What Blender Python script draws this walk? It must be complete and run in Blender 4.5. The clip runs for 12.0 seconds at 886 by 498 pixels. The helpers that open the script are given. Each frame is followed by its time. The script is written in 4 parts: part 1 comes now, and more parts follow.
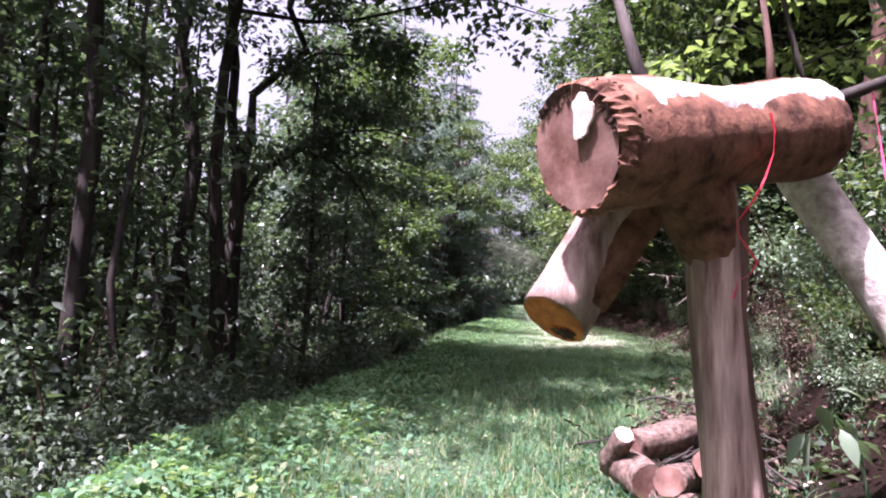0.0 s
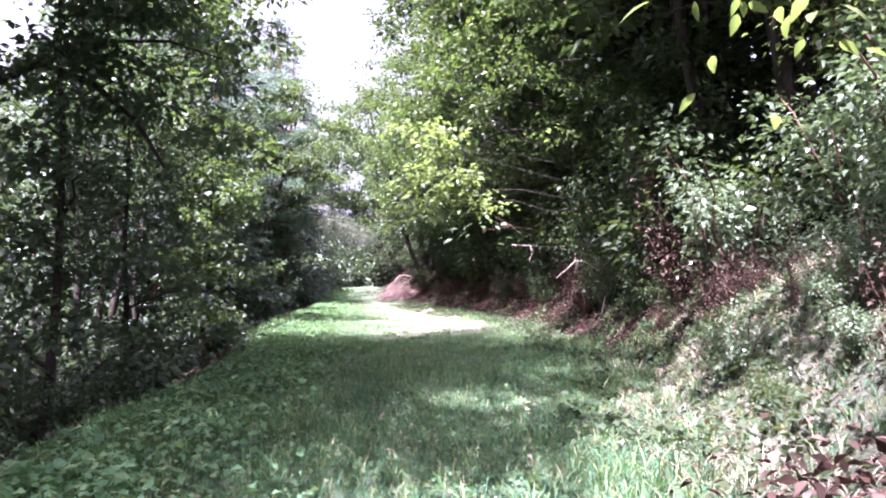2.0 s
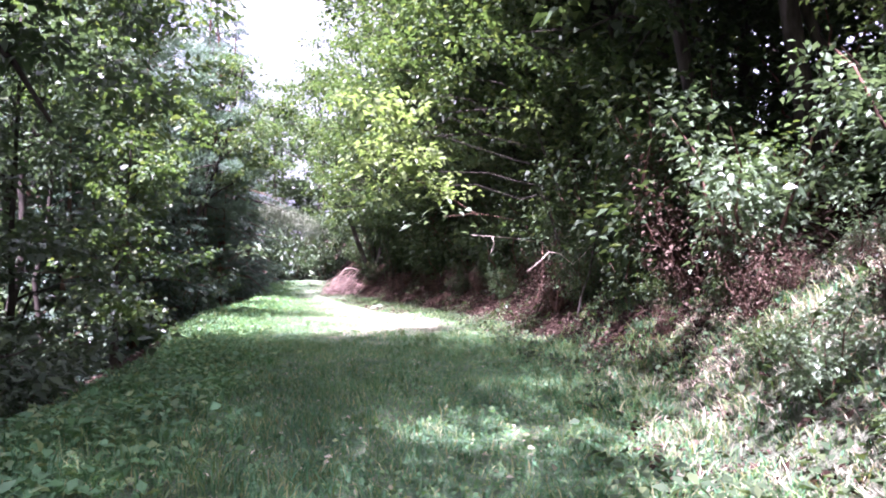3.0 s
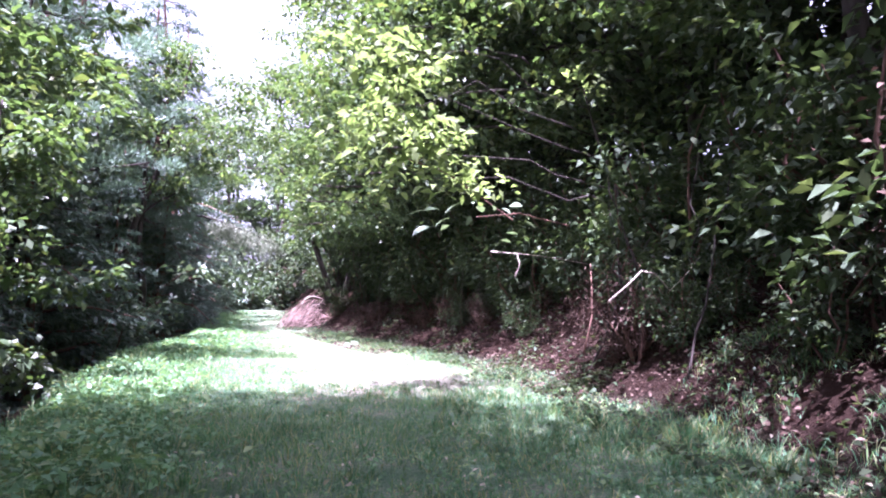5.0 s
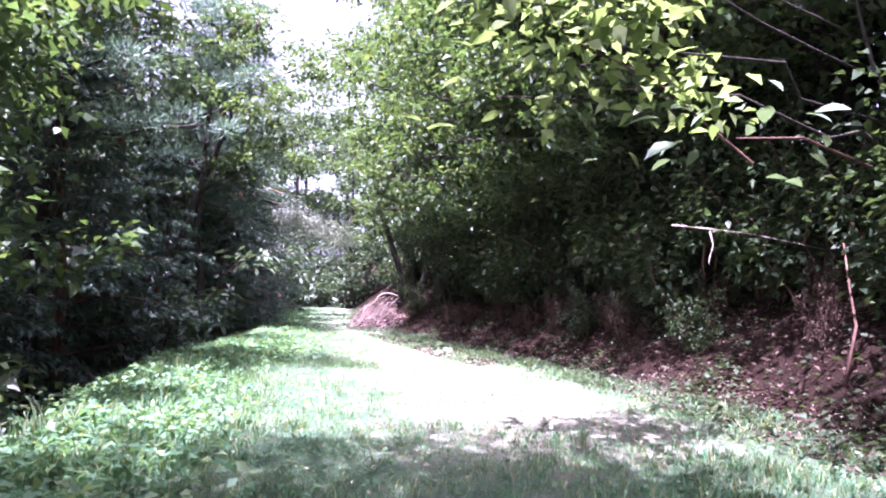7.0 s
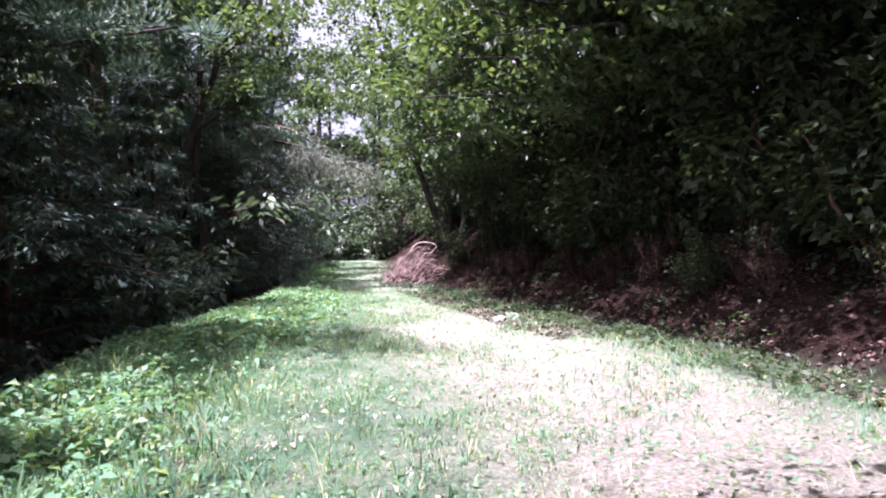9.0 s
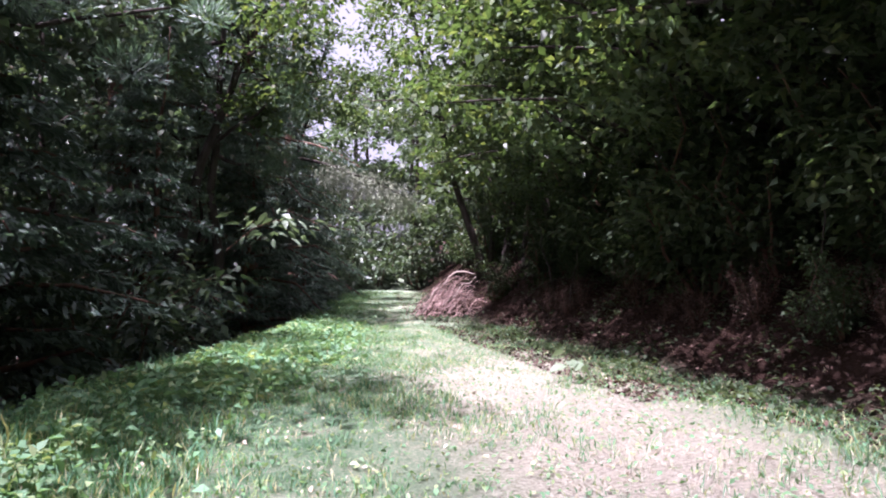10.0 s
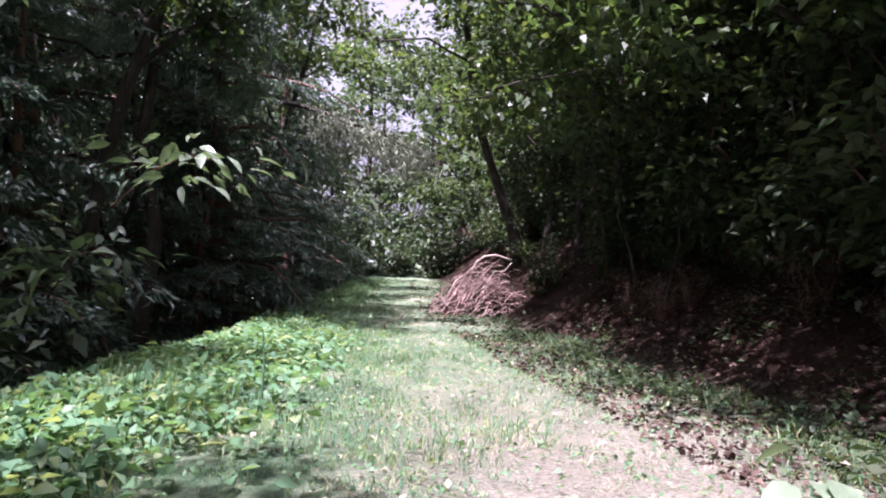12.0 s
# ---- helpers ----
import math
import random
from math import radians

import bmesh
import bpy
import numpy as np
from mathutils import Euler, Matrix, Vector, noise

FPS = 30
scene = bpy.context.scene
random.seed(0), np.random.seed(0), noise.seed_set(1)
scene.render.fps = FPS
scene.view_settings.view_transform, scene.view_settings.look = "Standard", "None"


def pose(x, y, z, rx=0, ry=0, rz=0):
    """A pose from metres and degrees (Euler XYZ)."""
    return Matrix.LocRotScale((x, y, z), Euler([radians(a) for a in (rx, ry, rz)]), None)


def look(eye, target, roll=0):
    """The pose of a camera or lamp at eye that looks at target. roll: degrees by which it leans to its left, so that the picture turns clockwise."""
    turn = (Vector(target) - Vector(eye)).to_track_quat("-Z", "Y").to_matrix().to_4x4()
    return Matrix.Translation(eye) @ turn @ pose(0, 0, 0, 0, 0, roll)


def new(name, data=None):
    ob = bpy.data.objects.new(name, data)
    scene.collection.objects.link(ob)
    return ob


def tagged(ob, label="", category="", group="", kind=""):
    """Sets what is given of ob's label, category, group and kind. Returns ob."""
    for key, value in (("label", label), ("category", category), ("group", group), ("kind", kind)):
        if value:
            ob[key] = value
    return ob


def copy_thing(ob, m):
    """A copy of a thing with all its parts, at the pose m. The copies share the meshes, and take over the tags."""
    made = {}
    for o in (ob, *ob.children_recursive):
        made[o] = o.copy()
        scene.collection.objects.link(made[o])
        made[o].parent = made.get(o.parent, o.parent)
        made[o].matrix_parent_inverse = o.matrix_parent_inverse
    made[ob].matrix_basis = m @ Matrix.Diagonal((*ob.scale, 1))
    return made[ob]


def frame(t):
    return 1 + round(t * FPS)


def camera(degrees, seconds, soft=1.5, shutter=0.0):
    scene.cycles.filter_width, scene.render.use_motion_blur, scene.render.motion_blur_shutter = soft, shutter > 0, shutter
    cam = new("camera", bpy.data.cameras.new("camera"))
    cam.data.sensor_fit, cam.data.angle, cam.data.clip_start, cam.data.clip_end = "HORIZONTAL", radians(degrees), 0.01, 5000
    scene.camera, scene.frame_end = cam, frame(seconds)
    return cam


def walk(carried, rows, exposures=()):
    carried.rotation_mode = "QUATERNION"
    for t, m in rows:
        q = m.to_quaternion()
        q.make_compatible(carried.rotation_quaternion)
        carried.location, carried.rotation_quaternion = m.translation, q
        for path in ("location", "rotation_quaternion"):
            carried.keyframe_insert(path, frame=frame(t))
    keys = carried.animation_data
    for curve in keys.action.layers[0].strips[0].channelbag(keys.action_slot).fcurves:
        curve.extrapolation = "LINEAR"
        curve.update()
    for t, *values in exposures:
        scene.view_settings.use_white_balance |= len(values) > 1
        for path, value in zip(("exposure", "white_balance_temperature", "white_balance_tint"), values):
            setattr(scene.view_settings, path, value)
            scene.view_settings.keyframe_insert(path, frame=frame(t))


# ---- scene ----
cam = camera(66.9, 12.0, 2.0)
PATH = [
    (0, (0.042, -0.046, 1.241), (0.041, 1.948, 1.395), 1.0),
    (0.3, (0.023, 0.567, 1.238), (0.137, 2.563, 1.27), 1.0),
    (0.5, (0.021, 0.936, 1.235), (0.244, 2.924, 1.263), 1.2),
    (0.6, (0.024, 1.115, 1.231), (0.28, 3.097, 1.294), -0.1),
    (1, (-0.012, 1.876, 1.243), (0.116, 3.868, 1.358), 1.6),
    (1.2, (-0.021, 2.249, 1.243), (0.208, 4.223, 1.47), 1.0),
    (1.5, (0.003, 2.803, 1.237), (0.379, 4.766, 1.32), 0.3),
    (2, (0.039, 3.695, 1.186), (0.546, 5.627, 1.286), -1.3),
    (2.5, (0.141, 4.587, 1.159), (0.828, 6.464, 1.233), 0.6),
    (3, (0.306, 5.468, 1.146), (0.968, 7.353, 1.229), -0.5),
    (3.2, (0.369, 5.88, 1.153), (0.918, 7.803, 1.138), -0.9),
    (4.8, (0.838, 9.482, 1.14), (1.545, 11.343, 1.337), -0.8),
    (5, (0.892, 9.91, 1.139), (1.669, 11.745, 1.314), 0.1),
    (5.5, (0.971, 10.964, 1.144), (1.656, 12.828, 1.381), 2.0),
    (6, (1.054, 11.953, 1.111), (1.729, 13.822, 1.34), 1.6),
    (6.5, (1.183, 12.917, 1.085), (1.742, 14.824, 1.308), 0.5),
    (7, (1.299, 13.842, 1.062), (1.899, 15.742, 1.241), 1.5),
    (7.5, (1.433, 14.665, 1.059), (2.003, 16.574, 1.238), 3.2),
    (7.7, (1.517, 15.01, 1.08), (2.019, 16.943, 1.19), 2.6),
    (9.3, (2.154, 18.134, 1.15), (2.681, 20.063, 1.169), -1.3),
    (9.5, (2.25, 18.544, 1.147), (2.846, 20.451, 1.228), 0.2),
    (10, (2.493, 19.66, 1.139), (2.897, 21.615, 1.254), 0.4),
    (10.5, (2.751, 20.799, 1.114), (3.303, 22.72, 1.045), 3.4),
    (11, (2.989, 22.118, 1.114), (3.298, 24.094, 1.097), 1.7),
    (11.5, (3.249, 23.442, 1.147), (3.749, 25.372, 0.992), 1.7),
    (12, (3.441, 24.718, 1.15), (3.783, 26.687, 1.228), 1.7),
]
EXPOSURES = [(0.0, 2.25, 5800, 46), (0.5, 2.5, 5800, 52), (1.5, 3.0, 5700, 50), (3.0, 3.2, 5600, 48), (5.0, 3.35, 5350, 54), (7.5, 3.1, 5400, 57), (9.5, 2.3, 5700, 45), (12.0, 2.2, 5800, 45)]
walk(cam, [(t, look(eye, target, roll)) for t, eye, target, roll in PATH], EXPOSURES)


# ---- light ----
SUN = Vector((-0.28, -0.26, 0.925)).normalized()
world = bpy.data.worlds.new("world")
scene.world = world
world.use_nodes = True
wn = world.node_tree.nodes
sky = wn.new("ShaderNodeTexSky")
sky.sky_type, sky.sun_disc = "NISHITA", False
sky.sun_elevation = math.asin(SUN.z)
sky.sun_rotation = math.atan2(SUN.x, SUN.y)
sky.dust_density, sky.air_density = 8.0, 1.0
wn["Background"].inputs["Strength"].default_value = 0.058
haze = wn.new("ShaderNodeHueSaturation")
haze.inputs["Saturation"].default_value, haze.inputs["Value"].default_value = 0.2, 1.4
world.node_tree.links.new(sky.outputs[0], haze.inputs["Color"])
world.node_tree.links.new(haze.outputs[0], wn["Background"].inputs["Color"])
lamp = bpy.data.lights.new("sun", "SUN")
lamp.energy, lamp.angle, lamp.color = 5.0, radians(0.55), (1.0, 0.96, 0.9)
sun = new("sun", lamp)
sun.matrix_world = look((0, 0, 40), Vector((0, 0, 40)) - SUN)


# ---- materials ----
def shader(name):
    m = bpy.data.materials.new(name)
    m.use_nodes = True
    t = m.node_tree
    return m, t.nodes, t.links, t.nodes["Principled BSDF"]


def ramp(nodes, stops):
    r = nodes.new("ShaderNodeValToRGB")
    e = r.color_ramp.elements
    while len(e) < len(stops):
        e.new(0.5)
    for k, (p, c) in zip(e, stops):
        k.position, k.color = p, (*c, 1)
    return r


def noise_node(nodes, links, scale, detail=4.0, stretch=None, rough=0.6):
    c = nodes.new("ShaderNodeTexCoord")
    n = nodes.new("ShaderNodeTexNoise")
    n.inputs["Scale"].default_value, n.inputs["Detail"].default_value, n.inputs["Roughness"].default_value = scale, detail, rough
    if stretch:
        mp = nodes.new("ShaderNodeMapping")
        mp.inputs["Scale"].default_value = stretch
        links.new(c.outputs["Object"], mp.inputs[0])
        links.new(mp.outputs[0], n.inputs["Vector"])
    else:
        links.new(c.outputs["Object"], n.inputs["Vector"])
    return n


def leaf_material(name, colours, rough=0.42, through_light=0.4, tint=(1.15, 1.3, 0.7)):
    """Leaf blades: each one its own tone, with light passing through."""
    m, nodes, links, p = shader(name)
    g = nodes.new("ShaderNodeNewGeometry")
    r = ramp(nodes, [(k / (len(colours) - 1), c) for k, c in enumerate(colours)])
    links.new(g.outputs["Random Per Island"], r.inputs[0])
    n = noise_node(nodes, links, 1.3, 3)
    vary = nodes.new("ShaderNodeMapRange")
    vary.inputs["From Min"].default_value, vary.inputs["From Max"].default_value = 0.3, 0.7
    vary.inputs["To Min"].default_value, vary.inputs["To Max"].default_value = 0.72, 1.25
    links.new(n.outputs[0], vary.inputs["Value"])
    hsv = nodes.new("ShaderNodeHueSaturation")
    links.new(r.outputs[0], hsv.inputs["Color"])
    links.new(vary.outputs[0], hsv.inputs["Value"])
    links.new(hsv.outputs[0], p.inputs["Base Color"])
    p.inputs["Roughness"].default_value = rough
    p.inputs["Specular IOR Level"].default_value = 0.45 if rough < 0.5 else (0.2 if rough < 0.65 else 0.06)
    tl = nodes.new("ShaderNodeBsdfTranslucent")
    mul = nodes.new("ShaderNodeMix")
    mul.data_type, mul.blend_type = "RGBA", "MULTIPLY"
    mul.inputs["Factor"].default_value = 1.0
    links.new(hsv.outputs[0], mul.inputs["A"])
    mul.inputs["B"].default_value = (*tint, 1)
    links.new(mul.outputs["Result"], tl.inputs["Color"])
    mix = nodes.new("ShaderNodeMixShader")
    mix.inputs[0].default_value = through_light
    links.new(p.outputs[0], mix.inputs[1])
    links.new(tl.outputs[0], mix.inputs[2])
    links.new(mix.outputs[0], nodes["Material Output"].inputs["Surface"])
    return m


def bark_material(name, dark, light, scale=9.0, stretch=(1, 1, 0.18), bump=0.6, rough=0.85):
    m, nodes, links, p = shader(name)
    n = noise_node(nodes, links, scale, 6, stretch, 0.65)
    n2 = noise_node(nodes, links, 1.7, 3)
    r = ramp(nodes, [(0.32, dark), (0.68, light)])
    links.new(n.outputs[0], r.inputs[0])
    hsv = nodes.new("ShaderNodeHueSaturation")
    vary = nodes.new("ShaderNodeMapRange")
    vary.inputs["From Min"].default_value, vary.inputs["From Max"].default_value = 0.3, 0.7
    vary.inputs["To Min"].default_value, vary.inputs["To Max"].default_value = 0.65, 1.3
    links.new(n2.outputs[0], vary.inputs["Value"])
    links.new(vary.outputs[0], hsv.inputs["Value"])
    links.new(r.outputs[0], hsv.inputs["Color"])
    links.new(hsv.outputs[0], p.inputs["Base Color"])
    b = nodes.new("ShaderNodeBump")
    b.inputs["Strength"].default_value, b.inputs["Distance"].default_value = bump, 0.02
    links.new(n.outputs[0], b.inputs["Height"])
    links.new(b.outputs[0], p.inputs["Normal"])
    p.inputs["Roughness"].default_value = rough
    p.inputs["Specular IOR Level"].default_value = 0.2
    return m


LEAF = leaf_material("broad leaves", [(0.045, 0.075, 0.032), (0.062, 0.1, 0.042), (0.054, 0.09, 0.046), (0.105, 0.13, 0.05)], 0.45, 0.42, (1.25, 1.35, 0.55))
# Darker copy of the broad leaves, with the bank's shade in its colours.
LEAF_SHADE = leaf_material("broad leaves, shaded copy for the bank", [(0.032, 0.052, 0.024), (0.045, 0.07, 0.034), (0.04, 0.062, 0.034), (0.068, 0.088, 0.04)], 0.5, 0.36, (1.2, 1.3, 0.6))
LEAF_DARK = leaf_material("woodland leaves", [(0.05, 0.075, 0.046), (0.072, 0.105, 0.062), (0.06, 0.09, 0.056), (0.1, 0.13, 0.068)], 0.46, 0.34)
# Yellower, lighter leaves: the look of sun is part of their colour.
LEAF_LIME = leaf_material("yellow-green leaves in a sunlit tone", [(0.12, 0.165, 0.06), (0.165, 0.21, 0.085), (0.14, 0.18, 0.08)], 0.38, 0.55)
LEAF_PALE = leaf_material("waxy leaves", [(0.11, 0.155, 0.095), (0.15, 0.2, 0.13), (0.09, 0.14, 0.075)], 0.32, 0.28)
WEED = leaf_material("weed leaves", [(0.07, 0.155, 0.078), (0.1, 0.195, 0.092), (0.085, 0.18, 0.1), (0.2, 0.255, 0.12)], 0.5, 0.4, (1.35, 1.35, 0.65))
NEEDLE = leaf_material("pine needles", [(0.05, 0.085, 0.06), (0.08, 0.12, 0.088), (0.065, 0.105, 0.085)], 0.46, 0.28, (1.1, 1.3, 0.8))
NEEDLE_PALE = leaf_material("pale tufted needles", [(0.09, 0.14, 0.1), (0.12, 0.18, 0.13), (0.105, 0.16, 0.125)], 0.46, 0.3, (1.1, 1.3, 0.8))
NEEDLE_DEAD = leaf_material("faded needles", [(0.16, 0.19, 0.13), (0.23, 0.26, 0.18), (0.17, 0.2, 0.13)], 0.6, 0.2, (1, 1, 1))
GRASS = leaf_material("grass blades", [(0.043, 0.115, 0.06), (0.065, 0.15, 0.074), (0.053, 0.14, 0.076), (0.13, 0.195, 0.08), (0.28, 0.265, 0.16)], 0.6, 0.4, (1.35, 1.35, 0.65))
STRAW = leaf_material("dry grass", [(0.33, 0.29, 0.21), (0.42, 0.37, 0.29), (0.27, 0.23, 0.165), (0.18, 0.23, 0.1)], 0.7, 0.25, (1, 1, 0.9))
# Dead leaves with the bank's deep shade worked into their tones.
DEAD_SHADED = leaf_material("dead leaves", [(0.026, 0.0155, 0.011), (0.043, 0.027, 0.02), (0.125, 0.09, 0.07), (0.019, 0.0115, 0.009)], 0.85, 0.15, (1.1, 0.9, 0.8))
BARK = bark_material("grey bark", (0.016, 0.012, 0.01), (0.055, 0.045, 0.038))
BARK_BROWN = bark_material("brown bark", (0.05, 0.026, 0.02), (0.15, 0.085, 0.06))
BARE_WOOD = bark_material("weathered bare wood", (0.11, 0.055, 0.042), (0.42, 0.3, 0.25), 17, (1, 1, 0.1), 0.7, 0.7)
LOG_BARK = bark_material("peeling reddish bark", (0.035, 0.013, 0.008), (0.23, 0.105, 0.064), 9, (1, 1, 1), 1.0, 0.85)
# Pale bare wood whose tone carries sunlight on the log top and prop.
SUNLIT_WOOD = bark_material("pale bare wood in a sunlit tone", (0.28, 0.21, 0.18), (0.6, 0.52, 0.47), 16, (1, 1, 1), 0.6, 0.75)
CUT_ORANGE = bark_material("fresh cut wood", (0.22, 0.045, 0.008), (0.62, 0.2, 0.035), 9, (1, 1, 1), 0.6, 0.65)
CUT_OLD = bark_material("old grey-brown cut wood", (0.085, 0.036, 0.024), (0.26, 0.15, 0.12), 5, (1, 1, 1), 0.4, 0.8)
CUT_PALE = bark_material("pale splintered wood", (0.5, 0.38, 0.3), (0.7, 0.58, 0.5), 9, (1, 1, 1), 0.3, 0.7)
TWIG = bark_material("dry pinkish twigs", (0.14, 0.085, 0.07), (0.36, 0.26, 0.225), 12, (1, 1, 1), 0.2, 0.8)
STICK = bark_material("pale bare sticks", (0.18, 0.14, 0.115), (0.38, 0.32, 0.27), 12, (1, 1, 1), 0.2, 0.7)
ROT = bark_material("dark rotten wood", (0.025, 0.012, 0.009), (0.1, 0.05, 0.035), 14, (1, 1, 1), 0.9, 0.9)
LOG_GREY = bark_material("grey-brown log bark", (0.035, 0.022, 0.017), (0.2, 0.135, 0.105), 22, (1, 1, 1), 1.0, 0.9)
RED, _, _, _p = shader("red ribbon")
_p.inputs["Base Color"].default_value, _p.inputs["Roughness"].default_value = (0.65, 0.03, 0.05, 1), 0.5
PINK, _, _, _p = shader("pink ribbon")
_p.inputs["Base Color"].default_value, _p.inputs["Roughness"].default_value = (0.75, 0.12, 0.25, 1), 0.5


def ground_material():
    m, nodes, links, p = shader("trail soil and leaf litter, soil darkened for shade")
    at = nodes.new("ShaderNodeAttribute")
    at.attribute_name = "verge"
    # Soil tones cut far below real soil, to hold the bank's deep shade.
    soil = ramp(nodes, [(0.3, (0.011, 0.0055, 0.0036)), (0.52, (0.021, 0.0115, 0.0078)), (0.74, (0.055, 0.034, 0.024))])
    turf = ramp(nodes, [(0.36, (0.04, 0.075, 0.04)), (0.5, (0.09, 0.155, 0.085)), (0.64, (0.28, 0.27, 0.19))])
    n = noise_node(nodes, links, 34, 10, None, 0.82)
    n2 = noise_node(nodes, links, 1.3, 6)
    links.new(n.outputs[0], soil.inputs[0])
    add = nodes.new("ShaderNodeMath")
    add.operation = "MULTIPLY_ADD"
    add.inputs[1].default_value = 0.6
    links.new(n.outputs[0], add.inputs[0])
    half = nodes.new("ShaderNodeMath")
    half.operation = "MULTIPLY"
    half.inputs[1].default_value = 0.42
    links.new(n2.outputs[0], half.inputs[0])
    links.new(half.outputs[0], add.inputs[2])
    links.new(add.outputs[0], turf.inputs[0])
    wt = nodes.new("ShaderNodeAttribute")
    wt.attribute_name = "worn"
    straw = ramp(nodes, [(0.36, (0.11, 0.1, 0.07)), (0.5, (0.3, 0.275, 0.21)), (0.62, (0.47, 0.43, 0.37))])
    links.new(n.outputs[0], straw.inputs[0])
    dry = nodes.new("ShaderNodeMix")
    dry.data_type = "RGBA"
    links.new(wt.outputs["Fac"], dry.inputs["Factor"])
    links.new(turf.outputs[0], dry.inputs["A"])
    links.new(straw.outputs[0], dry.inputs["B"])
    mix = nodes.new("ShaderNodeMix")
    mix.data_type = "RGBA"
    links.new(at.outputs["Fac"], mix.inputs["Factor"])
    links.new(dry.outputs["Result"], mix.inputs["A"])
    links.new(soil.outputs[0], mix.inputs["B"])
    links.new(mix.outputs["Result"], p.inputs["Base Color"])
    b = nodes.new("ShaderNodeBump")
    b.inputs["Strength"].default_value, b.inputs["Distance"].default_value = 1.0, 0.06
    links.new(n.outputs[0], b.inputs["Height"])
    links.new(b.outputs[0], p.inputs["Normal"])
    p.inputs["Roughness"].default_value = 0.95
    p.inputs["Specular IOR Level"].default_value = 0.08
    return m


GROUND = ground_material()

# ---- shape helpers ----
rng = np.random.default_rng(7)


def raw(name, verts, faces, material):
    """A mesh from arrays: verts (n, 3) and faces (m, k) with one k."""
    verts, faces = np.asarray(verts, np.float32), np.asarray(faces, np.int32)
    me = bpy.data.meshes.new(name)
    me.vertices.add(len(verts))
    me.vertices.foreach_set("co", verts.ravel())
    me.loops.add(faces.size)
    me.loops.foreach_set("vertex_index", faces.ravel())
    me.polygons.add(len(faces))
    me.polygons.foreach_set("loop_start", np.arange(len(faces), dtype=np.int32) * faces.shape[1])
    me.update(calc_edges=True)
    me.materials.append(material)
    return me


def part(name, me, parent=None, label=""):
    ob = new(name, me)
    if parent:
        ob.parent = parent
    return tagged(ob, label)


def thing(name, x, y, z, label, category, group="", kind=""):
    ob = new(name)
    ob.empty_display_size = 0.2
    ob.location = (x, y, z)
    return tagged(ob, label, category, group, kind)


def unit(v):
    return v / (np.linalg.norm(v, axis=-1, keepdims=True) + 1e-9)


def leaf_arrays(p, axis, up, length, width, droop=0.25):
    """One folded four-cornered blade for each place."""
    axis = unit(axis)
    side = unit(np.cross(axis, up))
    nrm = np.cross(side, axis)
    le, wi = np.broadcast_to(length, len(p))[:, None], np.broadcast_to(width, len(p))[:, None]
    mid = p + axis * le * 0.45
    v = np.stack([p, mid + side * wi / 2 + nrm * wi * 0.16, p + axis * le - nrm * le * droop, mid - side * wi / 2 + nrm * wi * 0.16], 1)
    f = np.arange(4 * len(p)).reshape(-1, 4)
    return v.reshape(-1, 3), f


def scatter_leaves(name, centres, radii, count, leaf, material, flat=0.55, ratio=0.5, rnd=rng, droop=0.25):
    """Leaves in clumps round the centres, most of them near each clump's skin, lying loosely level."""
    centres, radii = np.asarray(centres, float), np.asarray(radii, float)
    share = radii**2 / (radii**2).sum()
    pick = rnd.choice(len(centres), count, p=share)
    d = unit(rnd.normal(size=(count, 3)))
    r = radii[pick][:, None] * (rnd.random((count, 1)) ** 0.45) * (1 + 0.25 * rnd.normal(size=(count, 1)).clip(-1, 1.6))
    p = centres[pick] + d * r * [1, 1, flat]
    axis = unit(d * [1, 1, 0.3] + 0.8 * rnd.normal(size=(count, 3)) * [1, 1, 0.6] + [0, 0, -0.15])
    up = unit(rnd.normal(size=(count, 3)) * 0.45 + [0, 0, 1])
    size = leaf * (0.6 + 0.8 * rnd.random(count))
    v, f = leaf_arrays(p, axis, up, size, size * ratio, droop)
    return raw(name, v, f, material)


def tube(points, radii, sides=9, wobble=0.06, seed=0, cap=True):
    """A bent, tapered round limb: verts and faces."""
    rnd = np.random.default_rng(seed)
    pts, rad = np.asarray(points, float), np.asarray(radii, float)
    verts, faces = [], []
    tang = unit(np.gradient(pts, axis=0))
    ref = np.array([1.0, 0, 0]) if abs(tang[0][0]) < 0.8 else np.array([0, 1.0, 0])
    lobes = 1 + wobble * rnd.normal(size=sides)
    for k, (c, t, r) in enumerate(zip(pts, tang, rad)):
        a = unit(ref - t * (ref @ t))
        b = np.cross(t, a)
        ref = a
        for s in range(sides):
            w = 2 * math.pi * s / sides
            rr = r * lobes[s] * (1 + wobble * 0.6 * rnd.normal())
            verts.append(c + rr * (math.cos(w) * a + math.sin(w) * b))
    for k in range(len(pts) - 1):
        for s in range(sides):
            a, b = k * sides + s, k * sides + (s + 1) % sides
            faces.append((a, b, b + sides, a + sides))
    if cap:
        faces.append(tuple(range(sides - 1, -1, -1)))
        faces.append(tuple(range((len(pts) - 1) * sides, len(pts) * sides)))
    return verts, faces


def poly_mesh(name, pieces, material, smooth=True):
    """Several (verts, faces) pieces as one mesh."""
    v, f = [], []
    for pv, pf in pieces:
        f += [tuple(i + len(v) for i in face) for face in pf]
        v += [tuple(p) for p in pv]
    me = bpy.data.meshes.new(name)
    me.from_pydata(v, [], f)
    me.materials.append(material)
    if smooth:
        me.polygons.foreach_set("use_smooth", [len(p.vertices) == 4 for p in me.polygons])
    me.update()
    return me


